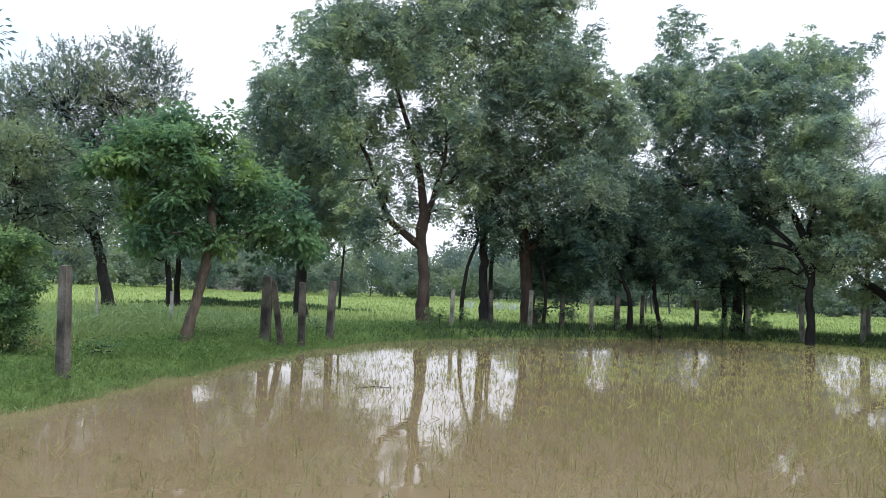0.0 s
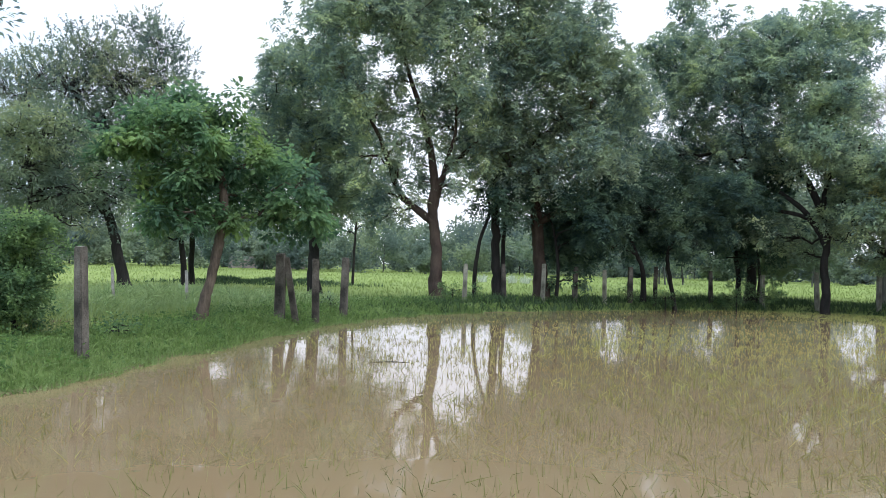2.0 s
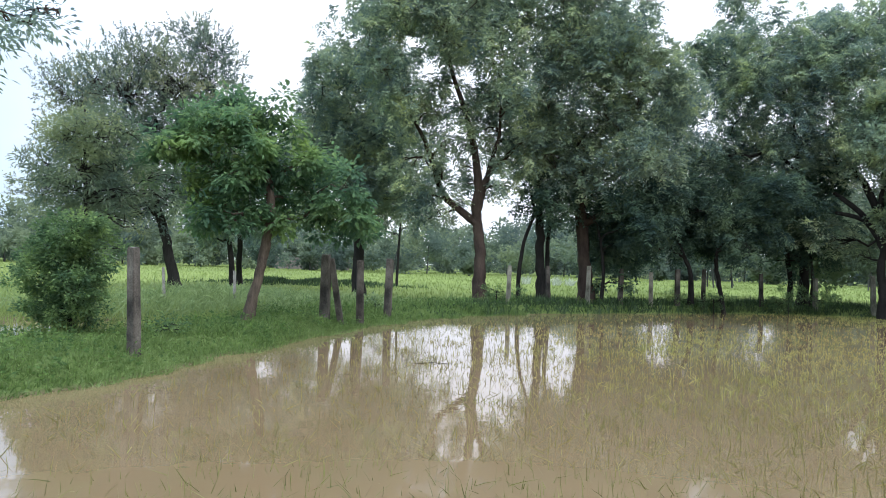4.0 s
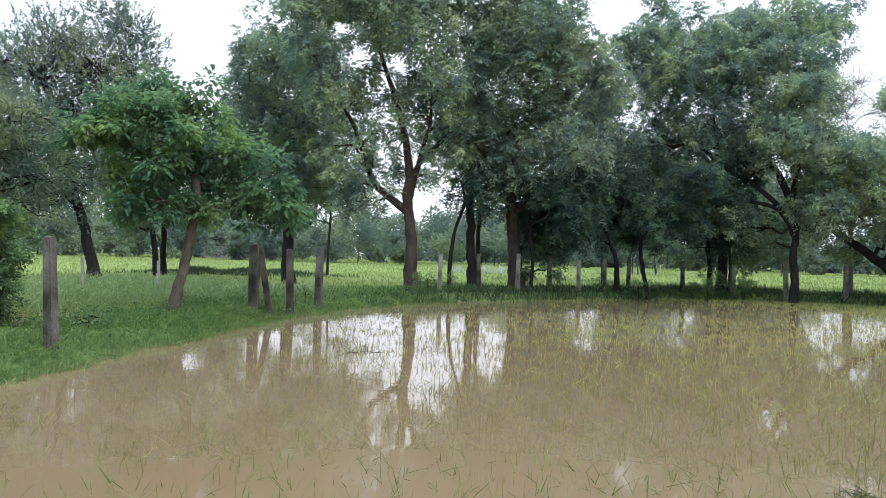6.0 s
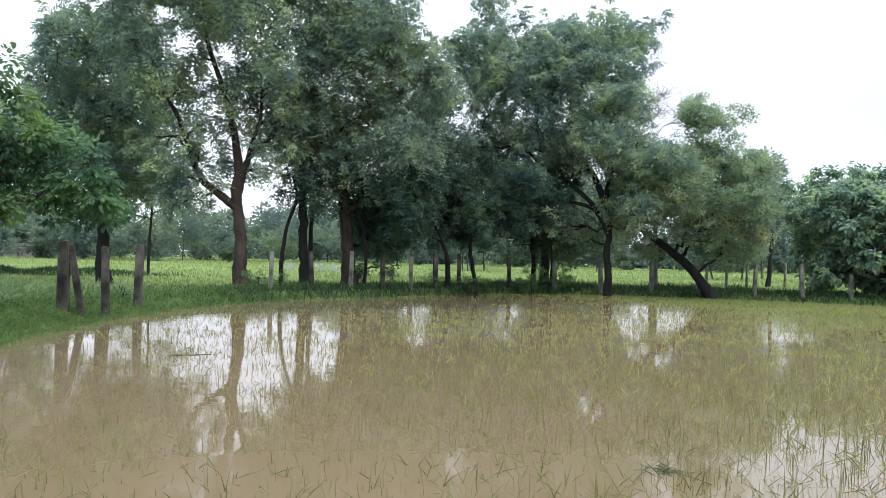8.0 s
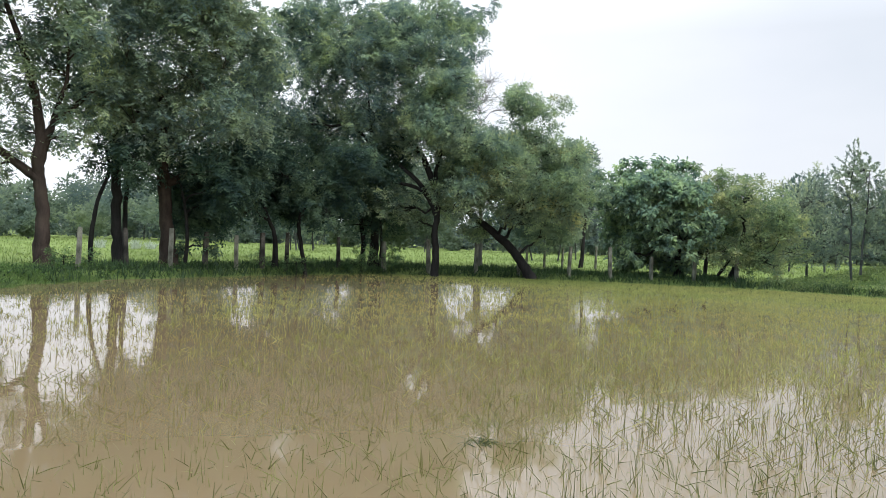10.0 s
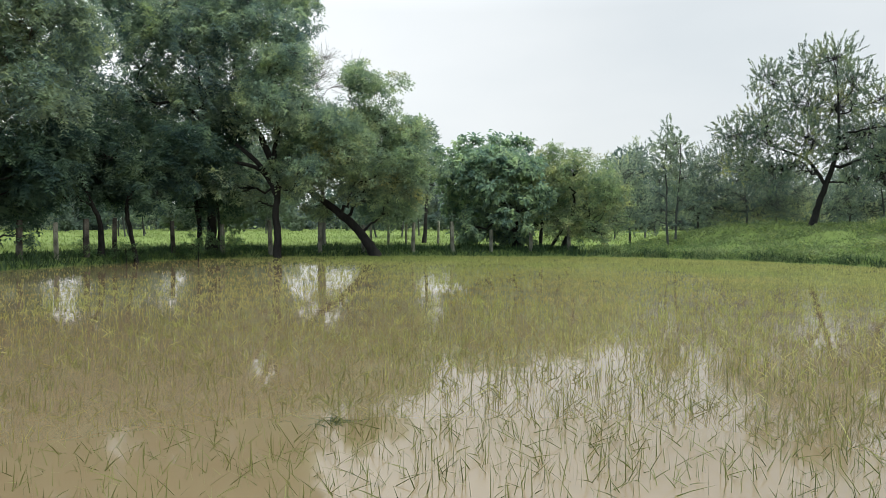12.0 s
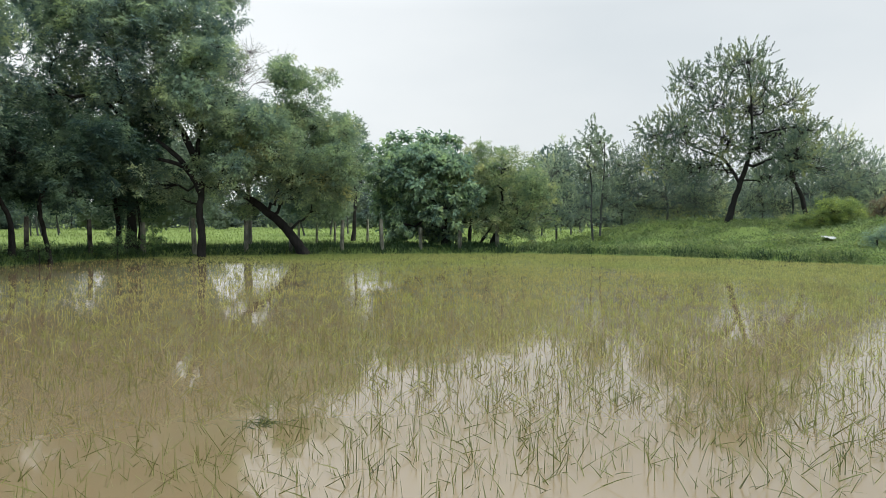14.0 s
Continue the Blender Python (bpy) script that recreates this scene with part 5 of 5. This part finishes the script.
fence_post("pale grey concrete fence post along the pond bund", 28.22, 25.00, 1.42, 0.158, -2, 1.2, -6, 22, PALE_CONCRETE)
fence_post("slanting weathered concrete post propped against another post", -3.80, 17.95, 1.72, 0.155, -9.8, 1.0, 5, 40)
fence_post("pale grey post of a second fence behind the trees", 30.73, 46.81, 1.56, 0.15, 1.0, 0.8, 18, 528, PALE_CONCRETE, "posts of the back fence", False)
fence_post("pale grey post of a second fence behind the trees", 31.83, 46.08, 1.60, 0.15, 1.0, 0.8, 20, 560, PALE_CONCRETE, "posts of the back fence", False)
fence_post("pale grey post of a second fence behind the trees", 32.91, 45.31, 1.64, 0.15, 1.0, 0.8, 22, 592, PALE_CONCRETE, "posts of the back fence", False)
fence_post("pale grey post of a second fence behind the trees", 34.84, 43.84, 1.77, 0.15, 1.0, 0.8, 20, 650, PALE_CONCRETE, "posts of the back fence", False)


# ---- vegetation on the ground ----
rng = np.random.default_rng(7)


def scatter(n, x0, x1, y0, y1):
    p = np.column_stack([rng.uniform(x0, x1, n), rng.uniform(y0, y1, n)])
    return p, shore_distance(p[:, 0], p[:, 1])


def on_ground(p, s=None):
    return np.column_stack([p, ground_height(p[:, 0], p[:, 1], s)])


def patchy(p, scale, seed):
    q = p / scale + seed
    return 0.5 + 0.5 * np.sin(q[:, 0] * 1.7 + 1.3 * np.sin(q[:, 1] * 1.1)) * np.sin(q[:, 1] * 1.9 + 1.1 * np.sin(q[:, 0] * 0.8))


# rice seedlings standing in tufts and leaning in the flooded plot, thicker and greener towards the far right
p, s = scatter(150000, -6, 31, -2.5, 33)
right = p[:, 0] + 0.12 * p[:, 1]
away = np.hypot(p[:, 0], p[:, 1])
thick = 0.21 + 0.50 * step(6, 25, right) + 0.10 * step(12, 20, p[:, 1]) + (0.12 + 0.44 * step(-1, 4.5, p[:, 0])) * (1 - step(8, 14, away)) + 0.22 * (patchy(p, 2.2, 3.0) - 0.5) + 0.30 * (patchy(p, 0.8, 9.0) - 0.5)
thick = thick * (0.75 + 0.25 * step(-3.5, 1.5, p[:, 0] - 0.05 * p[:, 1]))
thick = thick + 0.10 * step(6, 9, p[:, 1]) * (1 - step(20, 25, p[:, 1])) * step(-3.5, -1, p[:, 0]) * (1 - step(4, 8, p[:, 0]))
thick = thick * (1 - (1 - step(8, 12, away)) * (0.29 + 0.10 * step(0.5, 5, p[:, 0])))
thick = thick * (1 - 0.9 * step(17, 24, p[:, 1]) * (1 - step(12, 22, right)))
keep = (s < np.where(p[:, 0] < 4, -0.9, -0.15)) & (rng.uniform(size=len(p)) < thick)
p, away = p[keep], away[keep]
per = 3
tuft = np.repeat(p, per, 0) + rng.normal(0, 1, (len(p) * per, 2)) * np.repeat(0.15 - 0.125 * step(8, 15, away), per)[:, None]
base3 = np.column_stack([tuft, np.full(len(tuft), -0.03)])
tall = (rng.uniform(0.08, 0.24, len(tuft)) + 0.05 * step(1, 4, tuft[:, 0])) * (1 - 0.36 * step(5.5, 12, np.repeat(away, per)) - 0.2 * step(13, 19, np.repeat(away, per)))
lean = np.where(rng.uniform(size=len(tuft)) < 0.55, np.abs(rng.normal(0, 0.36, len(tuft))), rng.uniform(0.5, 1.5, len(tuft)))
wide = rng.uniform(0.0038, 0.0078, len(tuft)) + 0.0028 * step(5, 9, np.repeat(away, per)) + 0.0045 * step(8, 18, np.repeat(away, per))
green = step(5, 22, tuft[:, 0] + 0.12 * tuft[:, 1]) > rng.uniform(0.05, 1.0, len(tuft))
# darker olive reaches out over bright reflections, giving blades a backlit tone
middle = ~green & (step(8, 24, np.repeat(away, per) + 0.9 * tuft[:, 0]) > rng.uniform(0.0, 1.0, len(tuft)))
close_by = ~green & ~middle
seedlings = new("rice_seedlings", blade_mesh("rice_seedlings", base3[close_by], tall[close_by], wide[close_by], lean[close_by], SEEDLING, rng, bend=0.03))
tagged(seedlings, "thin sparse rice seedlings standing in muddy water", "rice plants", kind="stuff")
olive = new("olive_seedlings", blade_mesh("olive_seedlings", base3[middle], tall[middle], wide[middle], lean[middle], MID_RICE, rng, bend=0.03))
tagged(olive, "olive-yellow rice seedlings over the middle of the pond", "rice plants", kind="stuff")
dense = new("dense_seedlings", sliver_mesh("dense_seedlings", base3[green], tall[green], wide[green] + 0.005, lean[green], DENSE_RICE, rng))
tagged(dense, "thick yellow-green rice seedlings towards the far bank", "rice plants", kind="stuff")

# short grass over the bunds and the ground near the water
p, s = scatter(330000, -20, 40, 3, 46)
close = np.hypot(p[:, 0], p[:, 1])
keep = (s > 0.0) & (s < 5.5) & ((s < 3.4) | (p[:, 1] > 19) | (p[:, 1] < 11)) & ((p[:, 1] < 22) | (s > 2.0) | (rng.uniform(size=len(p)) < 0.3)) & (np.hypot((p[:, 0] + 8.7) / 2.4, (p[:, 1] - 15.2) / 2.6) > 1) & (rng.uniform(size=len(p)) < np.clip(16 / close, 0.4, 1.0) * (1 - 0.8 * step(20, 23, p[:, 1])) + 0.4 * (s < 1.0) * (p[:, 1] < 21)) & (np.abs(p[:, 0] / np.maximum(p[:, 1], 0.1)) < 3.4)
p, s = p[keep], s[keep]
hgt = rng.uniform(0.10, 0.26, len(p)) * (1 - 0.5 * (1 - step(17, 22, p[:, 1]))) * (0.6 + 0.8 * patchy(p, 1.3, 1.0)) * (1 + 1.3 * step(20, 27, p[:, 1]) * step(0.0, 0.5, s))
bund_grass = new("bund_grass", blade_mesh("bund_grass", on_ground(p, s) - [0, 0, 0.02], hgt, rng.uniform(0.012, 0.03, len(p)), np.abs(rng.normal(0.4, 0.35, len(p))), BUND_GRASS, rng))
tagged(bund_grass, "short lush green grass covering the bund", "grass", kind="stuff")

# thick low grass on the near side bund
p, s = scatter(230000, -10, 1, 4.5, 26)
keep = (s > -0.20) & (s < 3.7 + 3.0 * step(17, 20, p[:, 1])) & (np.hypot((p[:, 0] + 8.7) / 2.4, (p[:, 1] - 15.2) / 2.6) > 1) & (rng.uniform(size=len(p)) < np.where(s < 0.45, 1.0, 0.78 - 0.11 * s))
p, s = p[keep], s[keep]
near_grass = new("near_grass", blade_mesh("near_grass", on_ground(p, s) - [0, 0, 0.02], rng.uniform(0.05, 0.15, len(p)) * (0.7 + 0.7 * patchy(p, 0.7, 2.0)), rng.uniform(0.010, 0.020, len(p)), np.abs(rng.normal(0.6, 0.45, len(p))), BUND_GRASS, rng))
tagged(near_grass, "thick low green grass along the side bund", "grass", kind="stuff")

# broad-leaved weeds among the grass of the bunds
n = 42000
p, s = scatter(n, -13, 24, 4.5, 38)
keep = (s > 0.05) & (s < 3.2) & (rng.uniform(size=n) < 0.25 + 0.75 * (patchy(p, 0.9, 4.0) > 0.55))
p, s = p[keep], s[keep]
per = 5
q = np.repeat(on_ground(p, s), per, 0) + np.column_stack([rng.normal(0, 0.07, (len(p) * per, 2)), rng.uniform(0.03, 0.22, len(p) * per)])
w = unit(rng.normal(size=q.shape) * [1, 1, 0.45])
weeds = new("bund_weeds", leaf_mesh("bund_weeds", q, w, rng.uniform(0.04, 0.10, len(q)), rng.uniform(0.025, 0.055, len(q)), WEED_LEAF, rng))
tagged(weeds, "small leafy green weeds among the bund grass", "weeds", kind="stuff")

# lush growth along the far bank, coloured darker for the trees' shade
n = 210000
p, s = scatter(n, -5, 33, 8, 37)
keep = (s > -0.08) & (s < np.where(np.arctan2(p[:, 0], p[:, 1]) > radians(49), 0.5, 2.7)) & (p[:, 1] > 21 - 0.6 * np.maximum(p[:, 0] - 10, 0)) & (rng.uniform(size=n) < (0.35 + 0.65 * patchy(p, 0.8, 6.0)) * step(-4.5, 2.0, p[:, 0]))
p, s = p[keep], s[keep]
lush = new("bank_growth", blade_mesh("bank_growth", on_ground(p, s) - [0, 0, 0.03], rng.uniform(0.22, 0.48, len(p)) * (0.5 + 0.75 * patchy(p, 1.1, 8.0)) * (0.45 + 0.55 * step(-4, 4, p[:, 0])), rng.uniform(0.02, 0.045, len(p)), np.abs(rng.normal(0.45, 0.35, len(p))), LUSH_SHADED, rng))
tagged(lush, "lush far-bank grass coloured darker for tree shade", "grass", kind="stuff")

# tall grass on the hump of the side bund
p = np.column_stack([rng.normal(-8.6, 2.3, 15000), rng.normal(22.6, 2.6, 15000)])
s = shore_distance(p[:, 0], p[:, 1])
keep = (s > 1.6) & (p[:, 1] > 17.5)
p, s = p[keep], s[keep]
reeds = new("tall_grass", blade_mesh("tall_grass", on_ground(p, s) - [0, 0, 0.03], rng.uniform(0.30, 0.62, len(p)) * (0.5 + 0.9 * patchy(p, 0.6, 3.0)), rng.uniform(0.012, 0.028, len(p)), np.abs(rng.normal(0.75, 0.35, len(p))), REED, rng, rng.normal(0.3, 1.7, len(p)), bend=0.22))
tagged(reeds, "tall grey-green grass bent by wind on a side bund", "grass", kind="stuff")

# a grassy line where another bund crosses the field, in shade-darkened colour
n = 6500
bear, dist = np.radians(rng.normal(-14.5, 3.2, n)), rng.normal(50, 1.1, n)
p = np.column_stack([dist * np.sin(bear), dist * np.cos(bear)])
field_bund = new("bund_line_grass", blade_mesh("bund_line_grass", on_ground(p) - [0, 0, 0.03], rng.uniform(0.12, 0.42, n) * (0.5 + 0.7 * patchy(p, 1.5, 4.0)), rng.uniform(0.03, 0.06, n), np.abs(rng.normal(0.4, 0.3, n)), LUSH_SHADED, rng))
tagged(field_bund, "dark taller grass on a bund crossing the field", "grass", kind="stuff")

# bright young rice over the fields behind the trees
n = 62000
dist = 24 + 140 * rng.uniform(size=n) ** 1.6
bear = np.radians(rng.uniform(-42, 58, n))
p = np.column_stack([dist * np.sin(bear), dist * np.cos(bear)])
s = shore_distance(p[:, 0], p[:, 1])
keep = (s > 4.2) & ~((np.hypot((p[:, 0] + 8.6) / 3.6, (p[:, 1] - 22.6) / 4.2)) < 1)
p, s = p[keep], s[keep]
d = np.hypot(p[:, 0], p[:, 1])
rice = new("field_rice", sliver_mesh("field_rice", on_ground(p, s) - [0, 0, 0.03], rng.uniform(0.14, 0.30, len(p)), 0.014 + 0.0009 * d, np.abs(rng.normal(0.35, 0.3, len(p))), FIELD_RICE, rng))
tagged(rice, "bright green young rice covering the fields beyond", "rice field", kind="stuff")

# rice in the small flooded plot beside the bund
p = np.column_stack([rng.uniform(-13, -6.0, 9000), rng.uniform(11.5, 20, 9000)])
s = shore_distance(p[:, 0], p[:, 1])
keep = (s > 2.2) & ((np.hypot((p[:, 0] + 8.7) / 2.4, (p[:, 1] - 15.2) / 2.6) > 1) | (rng.uniform(size=len(p)) < 0.1))
p, s = p[keep], s[keep]
plot = new("plot_rice", blade_mesh("plot_rice", np.column_stack([p, np.maximum(ground_height(p[:, 0], p[:, 1], s) - 0.02, -0.05)]), rng.uniform(0.2, 0.42, len(p)), rng.uniform(0.008, 0.018, len(p)), np.abs(rng.normal(0.25, 0.25, len(p))), FIELD_RICE, rng))
tagged(plot, "young rice standing in the flooded side plot", "rice plants", kind="stuff")

# rough grass and weeds over the mound
n = 58000
dist = rng.uniform(31, 54, n)
bear = np.radians(rng.uniform(50, 84, n))
p = np.column_stack([dist * np.sin(bear), dist * np.cos(bear)])
s = shore_distance(p[:, 0], p[:, 1])
keep = s > 0.0
p, s = p[keep], s[keep]
mound_grass = new("mound_grass", blade_mesh("mound_grass", on_ground(p, s) - [0, 0, 0.03], rng.uniform(0.08, 0.26, len(p)) * (0.4 + 1.1 * patchy(p, 1.3, 5.0)), rng.uniform(0.02, 0.05, len(p)), np.abs(rng.normal(0.8, 0.5, len(p))), MOUND_GRASS, rng))
tagged(mound_grass, "rough green grass and weeds over the low mound", "grass", kind="stuff")

n = 8000
dist, bear = rng.uniform(30, 50, n), np.radians(rng.uniform(52, 84, n))
p = np.column_stack([dist * np.sin(bear), dist * np.cos(bear)])
s = shore_distance(p[:, 0], p[:, 1])
keep = (s > 0.05) & ((patchy(p, 1.6, 11.0) > 0.62) | (s < 0.8))
p, s = p[keep], s[keep]
q = np.repeat(on_ground(p, s), 6, 0) + np.column_stack([rng.normal(0, 0.14, (len(p) * 6, 2)), rng.uniform(0.02, 0.30, len(p) * 6)])
mound_weeds = new("mound_weeds", leaf_mesh("mound_weeds", q, unit(rng.normal(size=q.shape) * [1, 1, 0.5]), rng.uniform(0.08, 0.16, len(q)), rng.uniform(0.05, 0.09, len(q)), MOUND_LEAF, rng))
tagged(mound_weeds, "leafy yellow-green weeds scattered over the mound", "weeds", kind="stuff")

# distant woods along the horizon: trees over a hedge of undergrowth
clumps = {"near": [], "far": []}
stems = Tubes(5)


def foliage(c, r, m, leaf):
    o = unit(rng.normal(size=(m, 3))) * rng.uniform(0, 1, (m, 1)) ** 0.4 * r * [1.15, 1.15, 0.85]
    clumps["near" if np.hypot(c[0], c[1]) < 167 else "far"].append((c + o, unit(o + rng.normal(0, 0.6 * r, (m, 3))), np.full(m, leaf)))


OPEN = ((10.9, 14.4), (18.2, 20.8), (27.3, 29.0), (29.6, 31.9), (38.0, 41.0))  # bearings at which the woods stand back


def stands_back(degrees_round):
    return any(a < degrees_round < b for a, b in OPEN)


for k in range(270):
    bear = radians(-48 + 132 * (k + rng.uniform(-0.6, 0.6)) / 270)
    away = rng.uniform(118, 165) if bear < radians(3) and k % 2 else rng.uniform(150, 240)
    h = away * math.tan(radians(rng.uniform(2.2, 4.9)))
    if stands_back(math.degrees(bear)):
        h = min(h, 0.034 * away)
    foot = np.array([away * math.sin(bear), away * math.cos(bear), 0.0])
    if k % 3 == 0:
        stems.add([foot, foot + [rng.normal(0, 0.3), 0, h * 0.5]], [rng.uniform(0.10, 0.2), 0.08], rng)
    for _ in range(rng.integers(6, 10)):
        foliage(foot + [rng.normal(0, h * 0.27), rng.normal(0, h * 0.27), h * rng.uniform(0.14, 0.85)], h * rng.uniform(0.14, 0.27), 150, 0.0048 * away)
for k in range(420):
    bear = radians(-48 + 132 * (k + rng.uniform(-0.6, 0.6)) / 420)
    away = rng.uniform(180, 245)
    r = rng.uniform(2.4, 4.8)
    foliage(np.array([away * math.sin(bear), away * math.cos(bear), r * 0.7]), r, 90, 1.0)
# a nearer open grove behind the far bund
for k in range(30):
    bear = radians(rng.uniform(15, 56))
    away = rng.uniform(66, 115)
    if stands_back(math.degrees(bear) - 0.7) or stands_back(math.degrees(bear) + 0.7):
        continue
    h = rng.uniform(6.0, 9.5)
    foot = np.array([away * math.sin(bear), away * math.cos(bear), 0.0])
    stems.add([foot, foot + [rng.normal(0, 0.25), 0, h * 0.3], foot + [rng.normal(0, 0.5), 0, h * 0.6]], [0.10, 0.08, 0.05], rng, 0.05)
    for _ in range(rng.integers(6, 9)):
        foliage(foot + [rng.normal(0, h * 0.22), rng.normal(0, h * 0.22), h * rng.uniform(0.36, 0.85)], h * rng.uniform(0.12, 0.21), 210, 0.42)
# added thin tree row behind the far bund blocks sky reflections, with gaps
for k in range(46):
    bear = rng.uniform(7.5, 36)
    if any(stands_back(bear + q) for q in (-0.6, 0.0, 0.6)):
        continue
    bear, away, h = radians(bear), rng.uniform(46, 62), rng.uniform(6.0, 8.5)
    foot = np.array([away * math.sin(bear), away * math.cos(bear), 0.0])
    for _ in range(7):
        foliage(foot + [rng.normal(0, h * 0.16), rng.normal(0, h * 0.16), h * rng.uniform(0.30, 0.9)], h * rng.uniform(0.12, 0.19), 150, 0.34)
# both leaf colours already hold the haze of distance
for key, name, label, leaves in (("near", "field_woods", "woods behind the rice fields, leaves tinted with haze", HAZE_TINTED), ("far", "distant_woods", "far woods along the fields, leaves paled with haze", HAZE_PALED)):
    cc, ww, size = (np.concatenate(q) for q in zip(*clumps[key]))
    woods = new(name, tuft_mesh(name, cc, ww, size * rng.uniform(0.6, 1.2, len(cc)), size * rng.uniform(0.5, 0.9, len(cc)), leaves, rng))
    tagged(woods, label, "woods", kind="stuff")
far_stems = new("distant_trunks", stems.mesh("distant_trunks", BARK_PALE_HAZED))
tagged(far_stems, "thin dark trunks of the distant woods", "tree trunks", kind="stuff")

# whitish plumed grass at the far edge of the field
n = 420
bear, dist = np.radians(rng.choice([2.1, 3.4, 4.4, 5.4], n) + rng.normal(0, 0.16, n)), rng.normal(75, 1.2, n)
p = np.column_stack([dist * np.sin(bear), dist * np.cos(bear)])
plumes = new("plumed_grass", blade_mesh("plumed_grass", on_ground(p) - [0, 0, 0.03], rng.uniform(0.5, 1.15, n), rng.uniform(0.05, 0.10, n), np.abs(rng.normal(0.4, 0.3, n)), PLUME, rng))
tagged(plumes, "whitish plumed grass at the edge of the field", "grass", kind="stuff")

# arching tussocks at the foot of the mound
p, s = scatter(70000, 22, 36, 0, 26)
keep = (s > 0.0) & (s < 0.9) & (np.degrees(np.arctan2(p[:, 0], p[:, 1])) > 50) & (patchy(p, 0.9, 2.0) > 0.5)
p, s = p[keep], s[keep]
tussocks = new("mound_tussocks", blade_mesh("mound_tussocks", on_ground(p, s) - [0, 0, 0.03], rng.uniform(0.16, 0.40, len(p)), rng.uniform(0.015, 0.03, len(p)), rng.uniform(0.5, 1.3, len(p)), MOUND_GRASS, rng))
tagged(tussocks, "arching grass tussocks along the foot of the mound", "grass", kind="stuff")

# ---- small things ----


def far_wall(label, start, end, dist, height):
    """A low plastered wall with a coping, far across the fields, between two bearings in degrees."""
    a, b = (np.array([dist * math.sin(radians(q)), dist * math.cos(radians(q))]) for q in (start, end))
    span = float(np.linalg.norm(b - a))
    z = float(ground_height(*a)) - 0.1
    base = new("far_wall", None)
    base.matrix_world = pose((a[0] + b[0]) / 2, (a[1] + b[1]) / 2, z, rz=math.degrees(math.atan2(b[1] - a[1], b[0] - a[0])))
    tagged(base, label, "wall", "pale walls across the fields")
    for name, size, low in (("panel", (span, 0.22, height), 0.0), ("coping", (span + 0.1, 0.32, 0.12), height)):
        bm = bmesh.new()
        bmesh.ops.create_cube(bm, size=1)
        for v in bm.verts:
            v.co = Vector((v.co.x * size[0], v.co.y * size[1], low + (v.co.z + 0.5) * size[2]))
        bmesh.ops.bevel(bm, geom=bm.edges[:], offset=0.02, segments=1, affect="EDGES")
        me = bpy.data.meshes.new(name)
        bm.to_mesh(me)
        bm.free()
        me.materials.append(PLASTER)
        part(name, me, base)


far_wall("low pale plastered wall beyond the rice field", -17.1, -13.9, 148, 2.3)
far_wall("short low pale plastered wall beyond the rice field", -12.6, -11.5, 150, 2.0)

stick = Tubes(6)
stick.add([(-1.39, 12.02, -0.005), (-1.05, 12.14, 0.012), (-0.71, 12.15, 0.0)], [0.005, 0.007, 0.003], rng, 0.1)
twig = new("floating_stick", stick.mesh("floating_stick", BARK_DARK))
tagged(twig, "thin dark stick floating in the muddy water", "stick")

bm = bmesh.new()
bmesh.ops.create_grid(bm, x_segments=14, y_segments=9, size=0.5)
for v in bm.verts:
    v.co = Vector((v.co.x * 0.8, v.co.y * 0.5, 0.06 + 0.07 * noise.noise(v.co * 5.0) + 0.05 * noise.noise(v.co * 13.0)))
me = bpy.data.meshes.new("plastic_sheet")
bm.to_mesh(me)
bm.free()
me.materials.append(CLOTH)
rag = new("plastic_sheet", me)
RX, RY = 36.0 * math.sin(radians(71.7)), 36.0 * math.cos(radians(71.7))
rag.matrix_world = pose(RX, RY, float(ground_height(RX, RY)) + 0.12, 4, -3, 25)
rag.modifiers.new("thick", "SOLIDIFY").thickness = 0.01
tagged(rag, "crumpled white plastic sheet lying on the grassy mound", "plastic sheet")


# a weathered plank lying in the grass of the mound
bm = bmesh.new()
bmesh.ops.create_cube(bm, size=1)
for v in bm.verts:
    v.co = Vector((v.co.x * 0.46, v.co.y * 0.14, v.co.z * 0.05))
bmesh.ops.bevel(bm, geom=bm.edges[:], offset=0.006, segments=1, affect="EDGES")
me = bpy.data.meshes.new("plank")
bm.to_mesh(me)
bm.free()
me.materials.append(PALE_CONCRETE)
plank = new("plank", me)
KX, KY = 41.0 * math.sin(radians(67.9)), 41.0 * math.cos(radians(67.9))
plank.matrix_world = pose(KX, KY, float(ground_height(KX, KY)) + 0.14, 3, 4, -58)
tagged(plank, "short pale weathered plank lying in the mound's grass", "plank")


def weed_mat(x, y, width, count, seed):
    """A drowned tangle of dark weed lying at the water's surface."""
    r = np.random.default_rng(seed)
    p = np.column_stack([r.normal(x, width * 0.5, count), r.normal(y, width * 0.28, count), np.full(count, -0.01)])
    ob = new("weed_mat", blade_mesh("weed_mat", p, r.uniform(0.05, 0.13, count), r.uniform(0.006, 0.011, count), r.uniform(1.0, 2.6, count), DROWNED, r))
    return tagged(ob, "dark drowned weed tangle lying in shallow water", "weeds", "drowned weeds", "stuff")


weed_mat(3.03, 5.15, 0.24, 50, 1)
